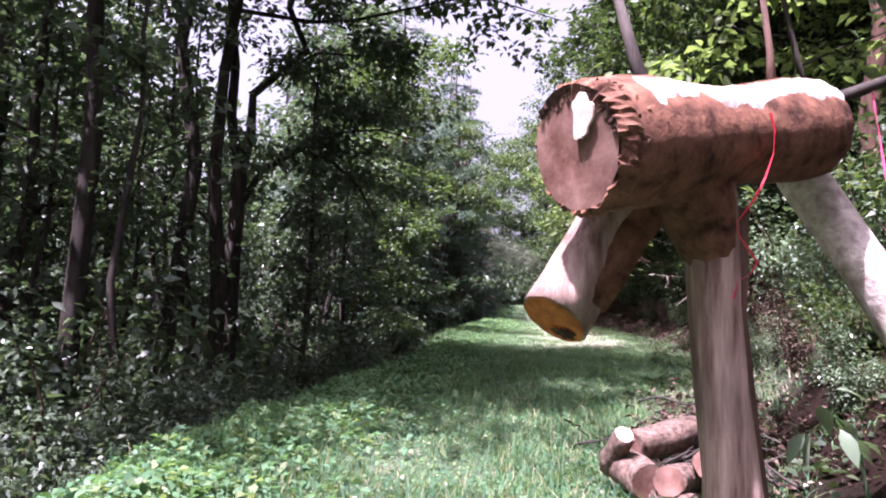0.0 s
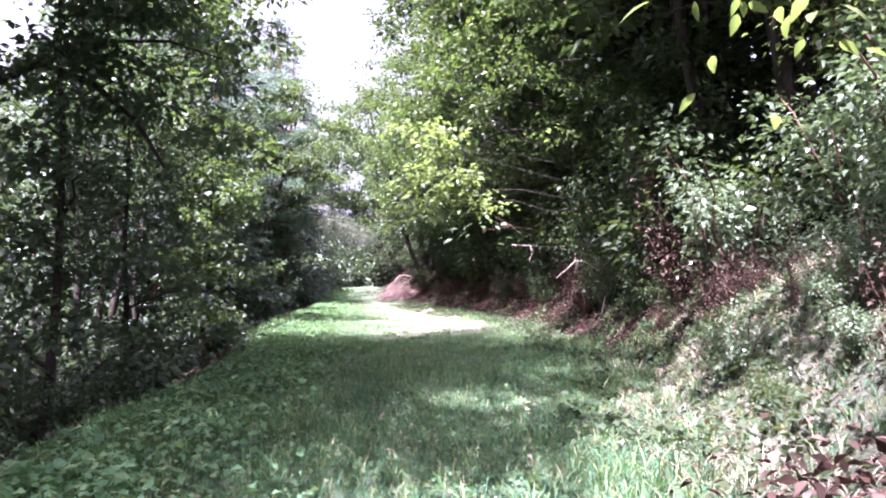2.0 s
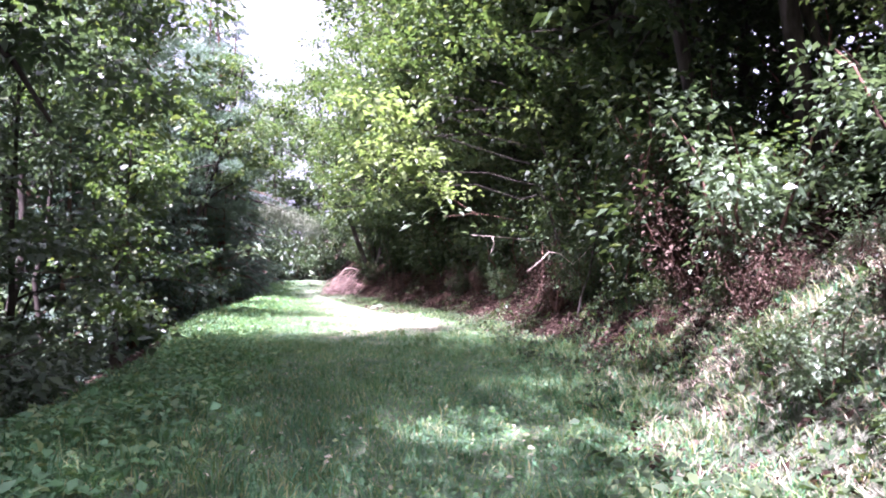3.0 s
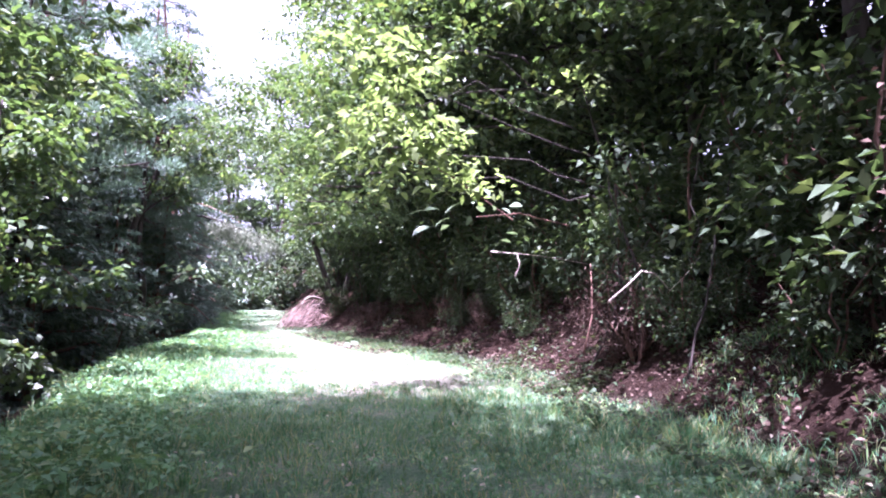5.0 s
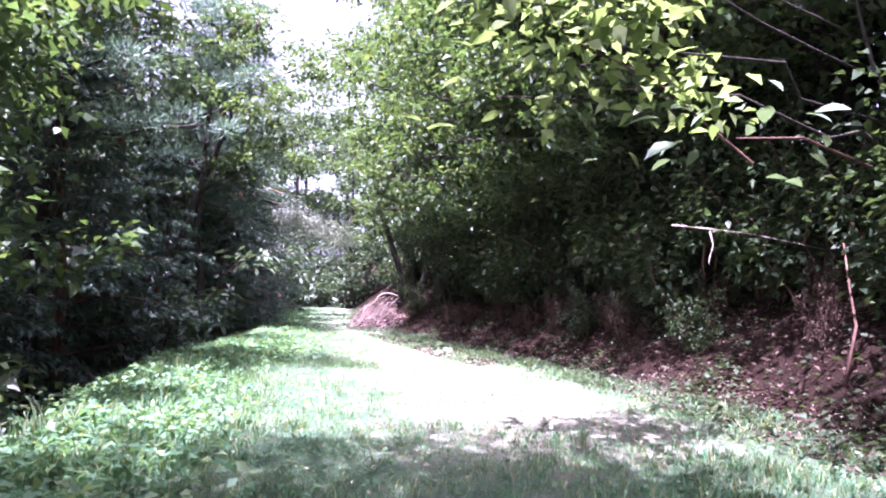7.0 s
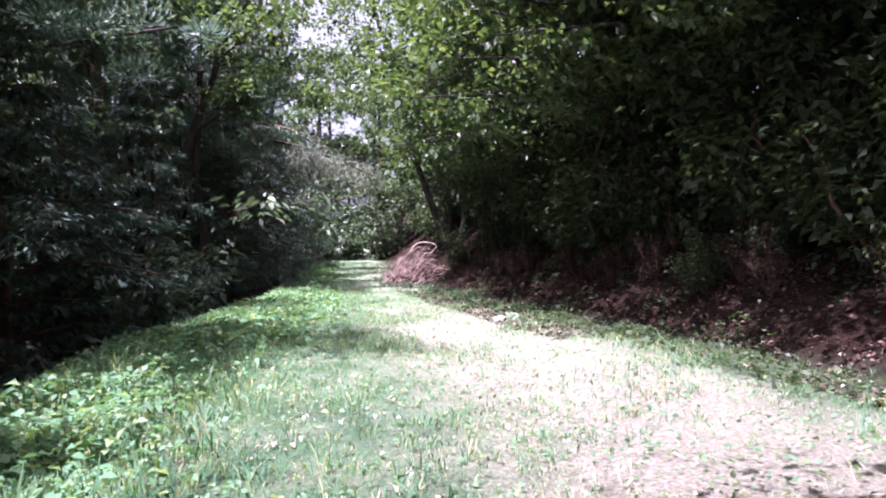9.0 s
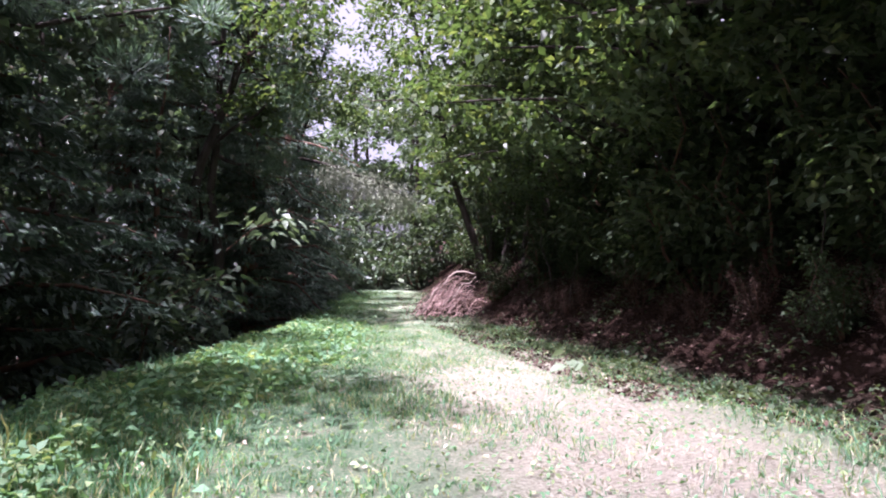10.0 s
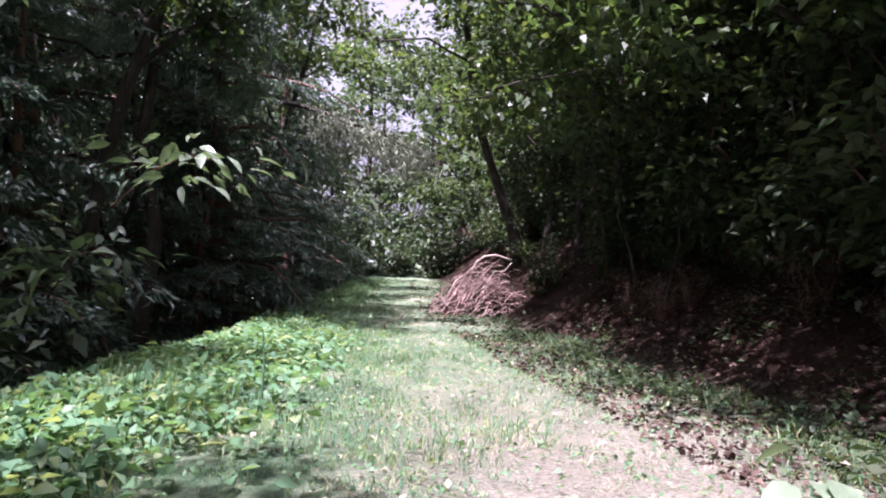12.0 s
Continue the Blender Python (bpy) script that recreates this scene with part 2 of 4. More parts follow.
def bent(a, b, n=6, sag=0.0, jitter=0.03, seed=0):
    rnd = np.random.default_rng(seed)
    a, b = np.asarray(a, float), np.asarray(b, float)
    t = np.linspace(0, 1, n)[:, None]
    far = np.linalg.norm(b - a)
    p = a + (b - a) * t + rnd.normal(size=(n, 3)) * jitter * far * np.sin(np.pi * t)
    p[:, 2] += sag * far * np.sin(np.pi * t[:, 0])
    return p


# ---- the lie of the land: a grass track cut into a wooded hillside ----
BROW_Y = [-30, 0, 4.9, 7, 9.3, 12, 16, 20, 26, 28.4, 32, 36, 46, 58, 80, 140]
BROW_X = [-2.5, -2.15, -2.0, -1.65, -1.35, -0.8, -0.2, 0.1, 0.5, 0.9, 1.7, 2.5, 3.9, 5.6, 8.0, 12.0]
FOOT_Y = [-30, 0, 4, 6.5, 8.5, 10.5, 13, 15.5, 18, 22, 25, 28, 31, 34, 37, 45, 58, 80, 140]
FOOT_X = [2.2, 2.2, 2.2, 2.4, 3.1, 4.1, 5.0, 5.7, 6.3, 7.0, 7.3, 7.4, 7.3, 7.15, 7.0, 7.6, 9.0, 12.0, 17.0]


def brow(y):
    return np.interp(y, BROW_Y, BROW_X)


def foot(y):
    return np.interp(y, FOOT_Y, FOOT_X)


def gz(x, y):
    """Height of the ground."""
    x, y = np.asarray(x, float), np.asarray(y, float)
    b, f = brow(y), foot(y)
    z = 0.035 * np.maximum(y - 27, 0) ** 2 / (np.maximum(y - 27, 0) + 6) - 0.03
    d = np.maximum(b - x, 0)
    s = d * d / (d + 0.7)
    z = z - 9 * (1 - np.exp(-0.66 * s / 9))
    d = np.maximum(x - f, 0)
    s = d * d / (d + 0.35)
    z = z + 11 * (1 - np.exp(-0.85 * s / 11))
    z = z + 0.03 * np.sin(1.7 * x + 0.6 * y) * np.sin(1.1 * y - 0.4 * x) + 0.02 * np.sin(4.1 * x + 1.0) * np.sin(3.3 * y)
    rough = np.clip(d / 0.6, 0, 1) + np.clip((b - x) / 0.8, 0, 1)
    return z + rough * 0.1 * np.sin(2.6 * x + 1.9 * y) * np.sin(3.1 * y - 1.2 * x + 0.7)


def build_ground():
    xs = np.concatenate([[-400, -200, -110, -70, -48, -36, -28, -22], np.arange(-18, 20.01, 0.28), [23, 28, 36, 48, 70, 110, 200, 400]])
    ys = np.concatenate([[-400, -150, -60, -30, -16, -10], np.arange(-6, 64.01, 0.32), [67, 72, 80, 95, 120, 160, 240, 400]])
    gx, gy = np.meshgrid(xs, ys)
    v = np.stack([gx, gy, gz(gx, gy)], -1).reshape(-1, 3)
    i = np.arange(len(v)).reshape(gx.shape)
    f = np.stack([i[:-1, :-1], i[:-1, 1:], i[1:, 1:], i[1:, :-1]], -1).reshape(-1, 4)
    me = raw("ground", v, f, GROUND)
    me.polygons.foreach_set("use_smooth", np.ones(len(f), bool))
    grassy = np.clip((11.5 - v[:, 1]) / 3, 0, 1) * np.clip((v[:, 1] - 5.8) / 1.2, 0, 1) * np.clip((foot(v[:, 1]) + 2.6 - v[:, 0]) / 1.2, 0, 1)
    # Weight of the shade-darkened soil, on the bank and below the brow.
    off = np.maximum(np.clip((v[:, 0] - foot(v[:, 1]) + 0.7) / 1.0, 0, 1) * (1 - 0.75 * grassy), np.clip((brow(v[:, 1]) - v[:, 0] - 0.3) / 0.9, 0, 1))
    mid = 0.5 * (brow(v[:, 1]) + foot(v[:, 1])) - 0.4
    worn = 0.85 * np.exp(-(((v[:, 0] - mid - 1.5) / 1.5) ** 4)) * np.clip((v[:, 1] - 17.6) / 1.6, 0, 1) * np.clip((33 - v[:, 1]) / 4, 0.15, 1)
    worn = np.maximum(worn, 0.4 * grassy * np.clip((v[:, 0] - foot(v[:, 1]) + 0.3) / 0.7, 0, 1))
    dry = me.attributes.new("worn", "FLOAT", "POINT")
    dry.data.foreach_set("value", worn.astype(np.float32))
    layer = me.attributes.new("verge", "FLOAT", "POINT")
    layer.data.foreach_set("value", off.astype(np.float32))
    tagged(new("ground", me), "grassy forest track between a leaf-littered bank and slope", "ground", kind="structure")


build_ground()


# ---- trees ----
def make_trunk(parent, h, r, lean, material, seed, top=0.25, sides=10, start=-0.6):
    rnd = np.random.default_rng(seed)
    n = 9
    z = np.linspace(start, h, n)
    k = np.clip(z / h, 0, 1)
    x = lean[0] * k + 0.02 * h * rnd.normal(size=n) * k * (1 - k) * 2
    y = lean[1] * k + 0.02 * h * rnd.normal(size=n) * k * (1 - k) * 2
    rad = r * (1 - (1 - top) * k) * (1 + 0.7 * np.exp(-np.maximum(z, 0) / 0.35))
    pts = np.stack([x, y, z], 1)
    part("trunk", poly_mesh("trunk", [tube(pts, rad, sides, 0.05, seed)], material), parent)
    return pts, rad


def broadleaf(name, x, y, h, r, base, spread, leaves, leaf, mat, seed, label, lean=(0, 0), bark=None, limbs=8, clump=0.95, group="", z=None, flat=0.5, bias=(0, 0), inner=0.3):
    """A broad-leaved tree: trunk, limbs and a crown of leafy sprays, drawn towards the light by bias."""
    rnd = np.random.default_rng(seed)
    bark = bark or BARK
    t = thing(name, x, y, float(gz(x, y)) if z is None else z, label, "tree", group)
    pts, rad = make_trunk(t, h, r, lean, bark, seed)
    centres, radii = [], []
    for k in range(limbs):
        u = base + (1 - base) * (k + 0.3 * rnd.random()) / limbs
        at = np.array([np.interp(u * h, pts[:, 2], pts[:, i]) for i in range(3)])
        ang = k * 2.4 + rnd.normal() * 0.4
        reach = spread * (0.65 + 0.5 * rnd.random()) * (1.05 - 0.55 * (u - base) / (1 - base))
        tip = at + [math.cos(ang) * reach + bias[0], math.sin(ang) * reach + bias[1], reach * (0.15 + 0.45 * rnd.random())]
        line = bent(at, tip, 6, 0.06, 0.05, seed * 31 + k)
        rr = np.interp(u * h, pts[:, 2], rad) * np.linspace(0.5, 0.1, 6)
        part("limb", poly_mesh("limb", [tube(line, rr, 6, 0.05, seed + k)], bark), t)
        for q in range(7):
            w = inner + (1 - inner) * (q + rnd.random()) / 7
            c = at + (tip - at) * w + rnd.normal(size=3) * [0.62, 0.62, 0.34] * clump
            centres.append(c)
            radii.append(clump * (0.28 + 0.62 * rnd.random()))
    centres.append(pts[-1])
    radii.append(clump)
    part("crown", scatter_leaves("crown", centres, radii, leaves, leaf, mat, flat, 0.6, rnd), t)
    return t


def conifer(name, x, y, h, r, base, spread, seed, label, mat=None, per=260, droop=0.25, group="", whorls=16, needle=0.34, bark=None, slim=0.13):
    """A conifer: a straight trunk, whorls of boughs and hanging needle sprays."""
    rnd = np.random.default_rng(seed)
    t = thing(name, x, y, float(gz(x, y)), label, "tree", group)
    pts, rad = make_trunk(t, h, r, (0.3 * rnd.normal(), 0.3 * rnd.normal()), bark or BARK_BROWN, seed, 0.08)
    pos, ax, boughs = [], [], []
    for k in range(whorls):
        u = base + (1 - base) * (k / whorls) ** 0.95
        for j in range(4):
            ang = k * 1.1 + j * 1.57 + 0.4 * rnd.normal()
            reach = spread * (1 - 0.85 * ((u - base) / (1 - base)) ** 1.1) * (0.7 + 0.5 * rnd.random())
            a = np.array([0, 0, u * h])
            out = np.array([math.cos(ang), math.sin(ang), 0])
            tip = a + out * reach + [0, 0, -droop * reach + 0.1 * rnd.normal()]
            line = bent(a, tip, 5, 0.12, 0.03, seed * 7 + k * 5 + j)
            boughs.append(tube(line, np.linspace(0.035, 0.008, 5) * (0.6 + reach / 3), 4, 0, 0, False))
            n = int(per * reach / spread) + 20
            w = 0.15 + 0.85 * rnd.random(n)
            along = np.array([np.interp(w, np.linspace(0, 1, 5), line[:, i]) for i in range(3)]).T
            sidew = np.array([-out[1], out[0], 0])
            off = rnd.normal(size=(n, 1)) * 0.2 * reach * (1.1 - w[:, None] * 0.8)
            pos.append(along + sidew * off + np.abs(off) * [0, 0, -0.35] + rnd.normal(size=(n, 3)) * [0.07, 0.07, 0.04])
            ax.append(unit(out * 0.8 + sidew * np.sign(off) * 0.7 + rnd.normal(size=(n, 3)) * 0.45 + [0, 0, -0.35]))
    for piece in boughs:
        part("bough", poly_mesh("bough", [piece], bark or BARK_BROWN), t)
    pos, ax = np.concatenate(pos), np.concatenate(ax)
    size = needle * (0.6 + 0.8 * rnd.random(len(pos)))
    v, f = leaf_arrays(pos, ax, unit(rnd.normal(size=pos.shape) * 0.6 + [0, 0, 1]), size, size * slim, 0.2)
    part("crown", raw("crown", v, f, mat or NEEDLE), t)
    return t


def shrub(name, x, y, h, w, leaves, leaf, mat, seed, label, group="", z=None, stems=7, category="shrub", flat=0.8):
    """A many-stemmed bush."""
    rnd = np.random.default_rng(seed)
    t = thing(name, x, y, float(gz(x, y)) if z is None else z, label, category, group)
    centres, radii, lines = [], [], []
    for k in range(stems):
        ang = k * 2.4 + rnd.random()
        tip = np.array([math.cos(ang) * w * (0.3 + 0.6 * rnd.random()), math.sin(ang) * w * (0.3 + 0.6 * rnd.random()), h * (0.45 + 0.5 * rnd.random())])
        line = bent((0.08 * math.cos(ang), 0.08 * math.sin(ang), -0.15), tip, 5, 0.05, 0.06, seed * 13 + k)
        lines.append(tube(line, np.linspace(0.022, 0.006, 5) * (0.6 + h / 3), 5, 0.05, k, False))
        for q in range(4):
            s = (q + 1) / 4
            centres.append(tip * s + rnd.normal(size=3) * 0.13 * w)
            radii.append(w * (0.2 + 0.22 * rnd.random()))
    for piece in lines:
        part("stem", poly_mesh("stem", [piece], BARK_BROWN), t)
    part("foliage", scatter_leaves("foliage", centres, radii, leaves, leaf, mat, flat, 0.5, rnd), t)
    return t


def put(proto, x, y, scale, turn, z=None, sink=0.0):
    return copy_thing(proto, Matrix.LocRotScale((x, y, (float(gz(x, y)) if z is None else z) - sink), Euler((0, 0, radians(turn))), (scale,) * 3))


# ---- woods below the track ----
def woods_below():
    rnd = np.random.default_rng(21)
    near = [broadleaf("woodland_tree", -8.3, 16.6, 16, 0.2, 0.3, 3.4, 4600, 0.19, LEAF_DARK, 11,
                      "tall grey-barked tree on the slope below the track", (0.3, -0.2), group="trees below the track"),
            broadleaf("woodland_tree", -8.2, 3.5, 15, 0.17, 0.22, 2.8, 3500, 0.19, LEAF_DARK, 12,
                      "slim dark-leaved tree on the slope below the track", (-0.4, 0.5), group="trees below the track"),
            broadleaf("woodland_tree", -7.0, 10.5, 12, 0.14, 0.1, 3.0, 3700, 0.19, LEAF_DARK, 13,
                      "low-branched leafy tree on the slope below the track", (0.5, 0.2), group="trees below the track")]
    mid = [broadleaf("woodland_tree", -12.0, 8.0, 15, 0.2, 0.15, 3.6, 2400, 0.31, LEAF_DARK, 14,
                     "dense dark tree deeper in the wood", group="trees deeper in the wood", clump=1.2),
           broadleaf("woodland_tree", -12.5, 14.0, 17, 0.22, 0.25, 3.8, 2300, 0.32, LEAF_DARK, 15,
                     "tall dark tree deeper in the wood", group="trees deeper in the wood", clump=1.2)]
    back = [broadleaf("woodland_tree", -20.0, 12.0, 18, 0.24, 0.1, 4.6, 2000, 0.52, LEAF_DARK, 16,
                      "dark tree far inside the wood", group="trees far inside the wood", clump=1.7)]
    for protos, d, step, first in ((near, 6.6, 4.4, -6), (mid, 11.0, 4.0, -5), (back, 15.5, 5.0, -4), (back, 21.0, 5.0, -6), (back, 28.0, 6.0, -3)):
        y = first
        while y < 70:
            x = float(brow(y)) - d + rnd.normal() * 0.7
            if not (d < 7 and (10 < y < 27 or 2 < y < 8.5)):
                put(protos[int(rnd.integers(len(protos)))], x, y, 0.85 + 0.35 * rnd.random(), rnd.random() * 360)
            y += step * (0.8 + 0.4 * rnd.random())
    # bare-stemmed young trees just below the brow
    pole = broadleaf("young_tree", -4.2, 8.6, 8.5, 0.07, 0.5, 1.5, 1000, 0.14, LEAF_DARK, 17,
                     "thin dark young tree below the brow of the track", (0.3, 0.2), limbs=6, clump=0.6, group="young trees below the brow")
    for k in range(30):
        y = 4.0 + k * 1.5 + rnd.normal() * 0.5
        put(pole, float(brow(y)) - (6.2 if y < 9 else 3.0) - 3.2 * rnd.random(), y, 0.75 + 0.6 * rnd.random(), rnd.random() * 360)
    # understorey
    low = shrub("understorey_bush", -4.6, 4.3, 2.2, 1.5, 1900, 0.15, LEAF_DARK, 31, "dark glossy bush on the shaded slope", "bushes below the track")
    low2 = shrub("understorey_bush", -5.0, 9.5, 3.4, 1.8, 2100, 0.16, LEAF_DARK, 32, "tall leafy bush on the shaded slope", "bushes below the track")
    for k in range(40):
        y = -2.0 + k * 1.45 + rnd.normal() * 0.5
        d = 2.8 + 4.5 * rnd.random() + (0.6 if 13 < y < 29 else 0)
        put((low, low2)[k % 2], float(brow(y)) - d, y, 0.75 + 0.6 * rnd.random(), rnd.random() * 360)
    for k in range(14):
        y = 3.2 + k * 0.95 + rnd.normal() * 0.25
        put(low, float(brow(y)) - 1.15 - 0.5 * rnd.random(), y, 0.3 + 0.2 * rnd.random(), rnd.random() * 360)
    shrub("verge_bush", -3.7, 6.4, 1.9, 1.1, 3400, 0.06, LEAF_PALE, 41, "pale glossy-leaved bush at the brow of the track")
    broadleaf("maple_sapling", -1.5, 20.6, 4.8, 0.06, 0.14, 1.4, 3000, 0.14, LEAF, 43, "slender leafy sapling leaning over the track edge",
              (0.3, 0.1), limbs=12, clump=0.6)
    broadleaf("maple_sapling", -2.9, 14.0, 7.5, 0.07, 0.1, 1.6, 5200, 0.14, LEAF_DARK, 44, "dense dark sapling at the brow of the track",
              (0.2, 0.1), limbs=13, clump=0.7)
    broadleaf("maple_sapling", -2.6, 17.4, 6.5, 0.07, 0.08, 1.5, 4600, 0.14, LEAF_DARK, 45, "dense dark sapling at the brow of the track",
              (0.1, 0.1), limbs=13, clump=0.7)
    # trees whose crowns arch over the track
    for x, y, sd, dense in ((-5.8, 7.2, 51, 8500), (-5.4, 9.6, 52, 10000), (-4.9, 12.0, 55, 12000)):
        broadleaf("overhanging_tree", x, y, 16.5, 0.17, 0.58, 4.6, dense, 0.21, LEAF, sd, "tall straight tree whose crown arches over the track", (0.5, 0.2), limbs=15, clump=1.35, bias=(2.5, 0))
    broadleaf("overhanging_tree", -4.4, 12.7, 15.5, 0.16, 0.56, 2.4, 6500, 0.2, LEAF, 102, "tall tree with boughs stretched over the whole track", (0.5, 0.0), limbs=14, clump=1.1, bias=(5.0, 0), inner=0.4)
    broadleaf("overhanging_tree", -6.2, 5.5, 15.5, 0.15, 0.6, 3.4, 5000, 0.21, LEAF, 56, "tall tree whose crown reaches over the track edge", (0.4, 0.2), limbs=13, clump=1.2, bias=(1.3, 0))
    broadleaf("overhanging_tree", -4.6, 24.4, 13.0, 0.13, 0.55, 2.5, 7000, 0.2, LEAF, 54, "slender tree reaching over the edge of the track", (1.4, -0.2), limbs=12, clump=1.1, bias=(2.3, 0))
    broadleaf("tall_tree", -5.2, 34.0, 21, 0.24, 0.42, 3.8, 5200, 0.28, LEAF_DARK, 57, "very tall tree with a high dark crown", (0.4, 0.0), limbs=13, clump=1.3, group="tall trees")
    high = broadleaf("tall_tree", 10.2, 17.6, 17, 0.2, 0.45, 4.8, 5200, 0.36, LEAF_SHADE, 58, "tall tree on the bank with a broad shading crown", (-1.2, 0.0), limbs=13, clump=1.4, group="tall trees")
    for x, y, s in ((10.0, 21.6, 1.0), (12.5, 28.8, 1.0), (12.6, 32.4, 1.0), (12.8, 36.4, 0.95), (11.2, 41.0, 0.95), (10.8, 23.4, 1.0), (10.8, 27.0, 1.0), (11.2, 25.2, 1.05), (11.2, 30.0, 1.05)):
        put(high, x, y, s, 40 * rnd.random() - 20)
    broadleaf("overhanging_tree", -1.4, 37.0, 12.5, 0.16, 0.5, 3.8, 6000, 0.17, LEAF, 53, "leafy tree reaching out over the narrowing track", (3.2, -0.4), limbs=10)


def crowns_over_far_track():
    broadleaf("overhanging_tree", 9.0, 43.5, 11.5, 0.15, 0.45, 3.8, 5500, 0.18, LEAF, 96, "bank tree whose branches close over the track", (-3.4, -0.5), limbs=11, clump=1.0)
    broadleaf("overhanging_tree", 0.4, 48.0, 13.0, 0.16, 0.42, 3.8, 5500, 0.19, LEAF, 97, "tree whose branches close over the track", (3.0, -0.5), limbs=11, clump=1.0)
    broadleaf("overhanging_tree", 9.6, 37.5, 10.5, 0.13, 0.5, 3.2, 4500, 0.17, LEAF, 98, "bank tree whose branches close over the track", (-3.0, -0.5), limbs=10, clump=0.9)


crowns_over_far_track()


def conifers():
    big = conifer("pine_tree", -2.2, 38.6, 22, 0.3, 0.05, 5.0, 61, "tall shaggy conifer with drooping boughs beside the track", group="conifers", needle=0.25, per=430, slim=0.2)
    fir = conifer("fir_tree", -2.0, 30.0, 9.5, 0.14, 0.02, 2.7, 62, "dark fir with layered boughs at the track edge", droop=0.08, per=420, group="conifers", whorls=18, needle=0.17, slim=0.3)
    rnd = np.random.default_rng(63)
    for x, y, s in ((-6.2, 33.5, 1.0), (0.9, 41.5, 0.8), (0.2, 46.0, 0.9), (-4.2, 44.5, 1.1), (1.8, 52.5, 0.9)):
        put(big, x, y, s, rnd.random() * 360)
    for x, y, s in ((-3.4, 26.4, 0.9), (-0.7, 33.8, 0.8), (0.8, 39.4, 0.75), (2.4, 46.6, 0.7)):
        put(fir, x, y, s, rnd.random() * 360)


def far_end():
    t = broadleaf("end_tree", 5.8, 66.0, 15, 0.24, 0.04, 4.2, 2300, 0.46, LEAF_DARK, 71, "leafy tree closing the track's far end, also set unseen behind its start", limbs=11, clump=1.5, group="trees at the far end")
    rnd = np.random.default_rng(72)
    for x, y, s in ((1.0, 60, 0.9), (9.8, 64, 0.85), (13.5, 60, 0.85), (10.4, 70, 1.0), (1.5, 70, 1.0), (17.5, 66, 1.0), (-4, 66, 1.2), (-9, 60, 1.2),
                    (22, 60, 1.0), (7.5, 76, 1.05), (14, 78, 1.0), (-6, 78, 1.2), (23, 74, 1.0), (2.6, 56, 0.6), (11.8, 54, 0.7), (4.0, 70, 0.7), (8.2, 69, 0.6)):
        put(t, x, y, s, rnd.random() * 360)
    low = shrub("far_bush", 4.6, 60.5, 3.2, 2.2, 1100, 0.28, LEAF_DARK, 73, "dark bush at the shaded far end of the track", "bushes at the far end")
    for x, y, s in ((2.6, 59, 1.0), (7.0, 61.5, 1.2), (9.4, 60, 1.1), (11.8, 58.5, 1.1), (0.2, 60, 1.2), (14.5, 59, 1.2), (5.6, 64, 1.5)):
        put(low, x, y, s, rnd.random() * 360)
    # Unseen trees behind the start, added to block sky light from the log.
    for x, y, s in ((-0.6, -9.0, 0.8), (4.0, -8.0, 0.8), (1.5, -13.5, 1.0), (-5.0, -8.0, 0.9), (7.0, -13.0, 1.0), (-6.0, -15.0, 1.1)):
        put(t, x, y, s, rnd.random() * 360)


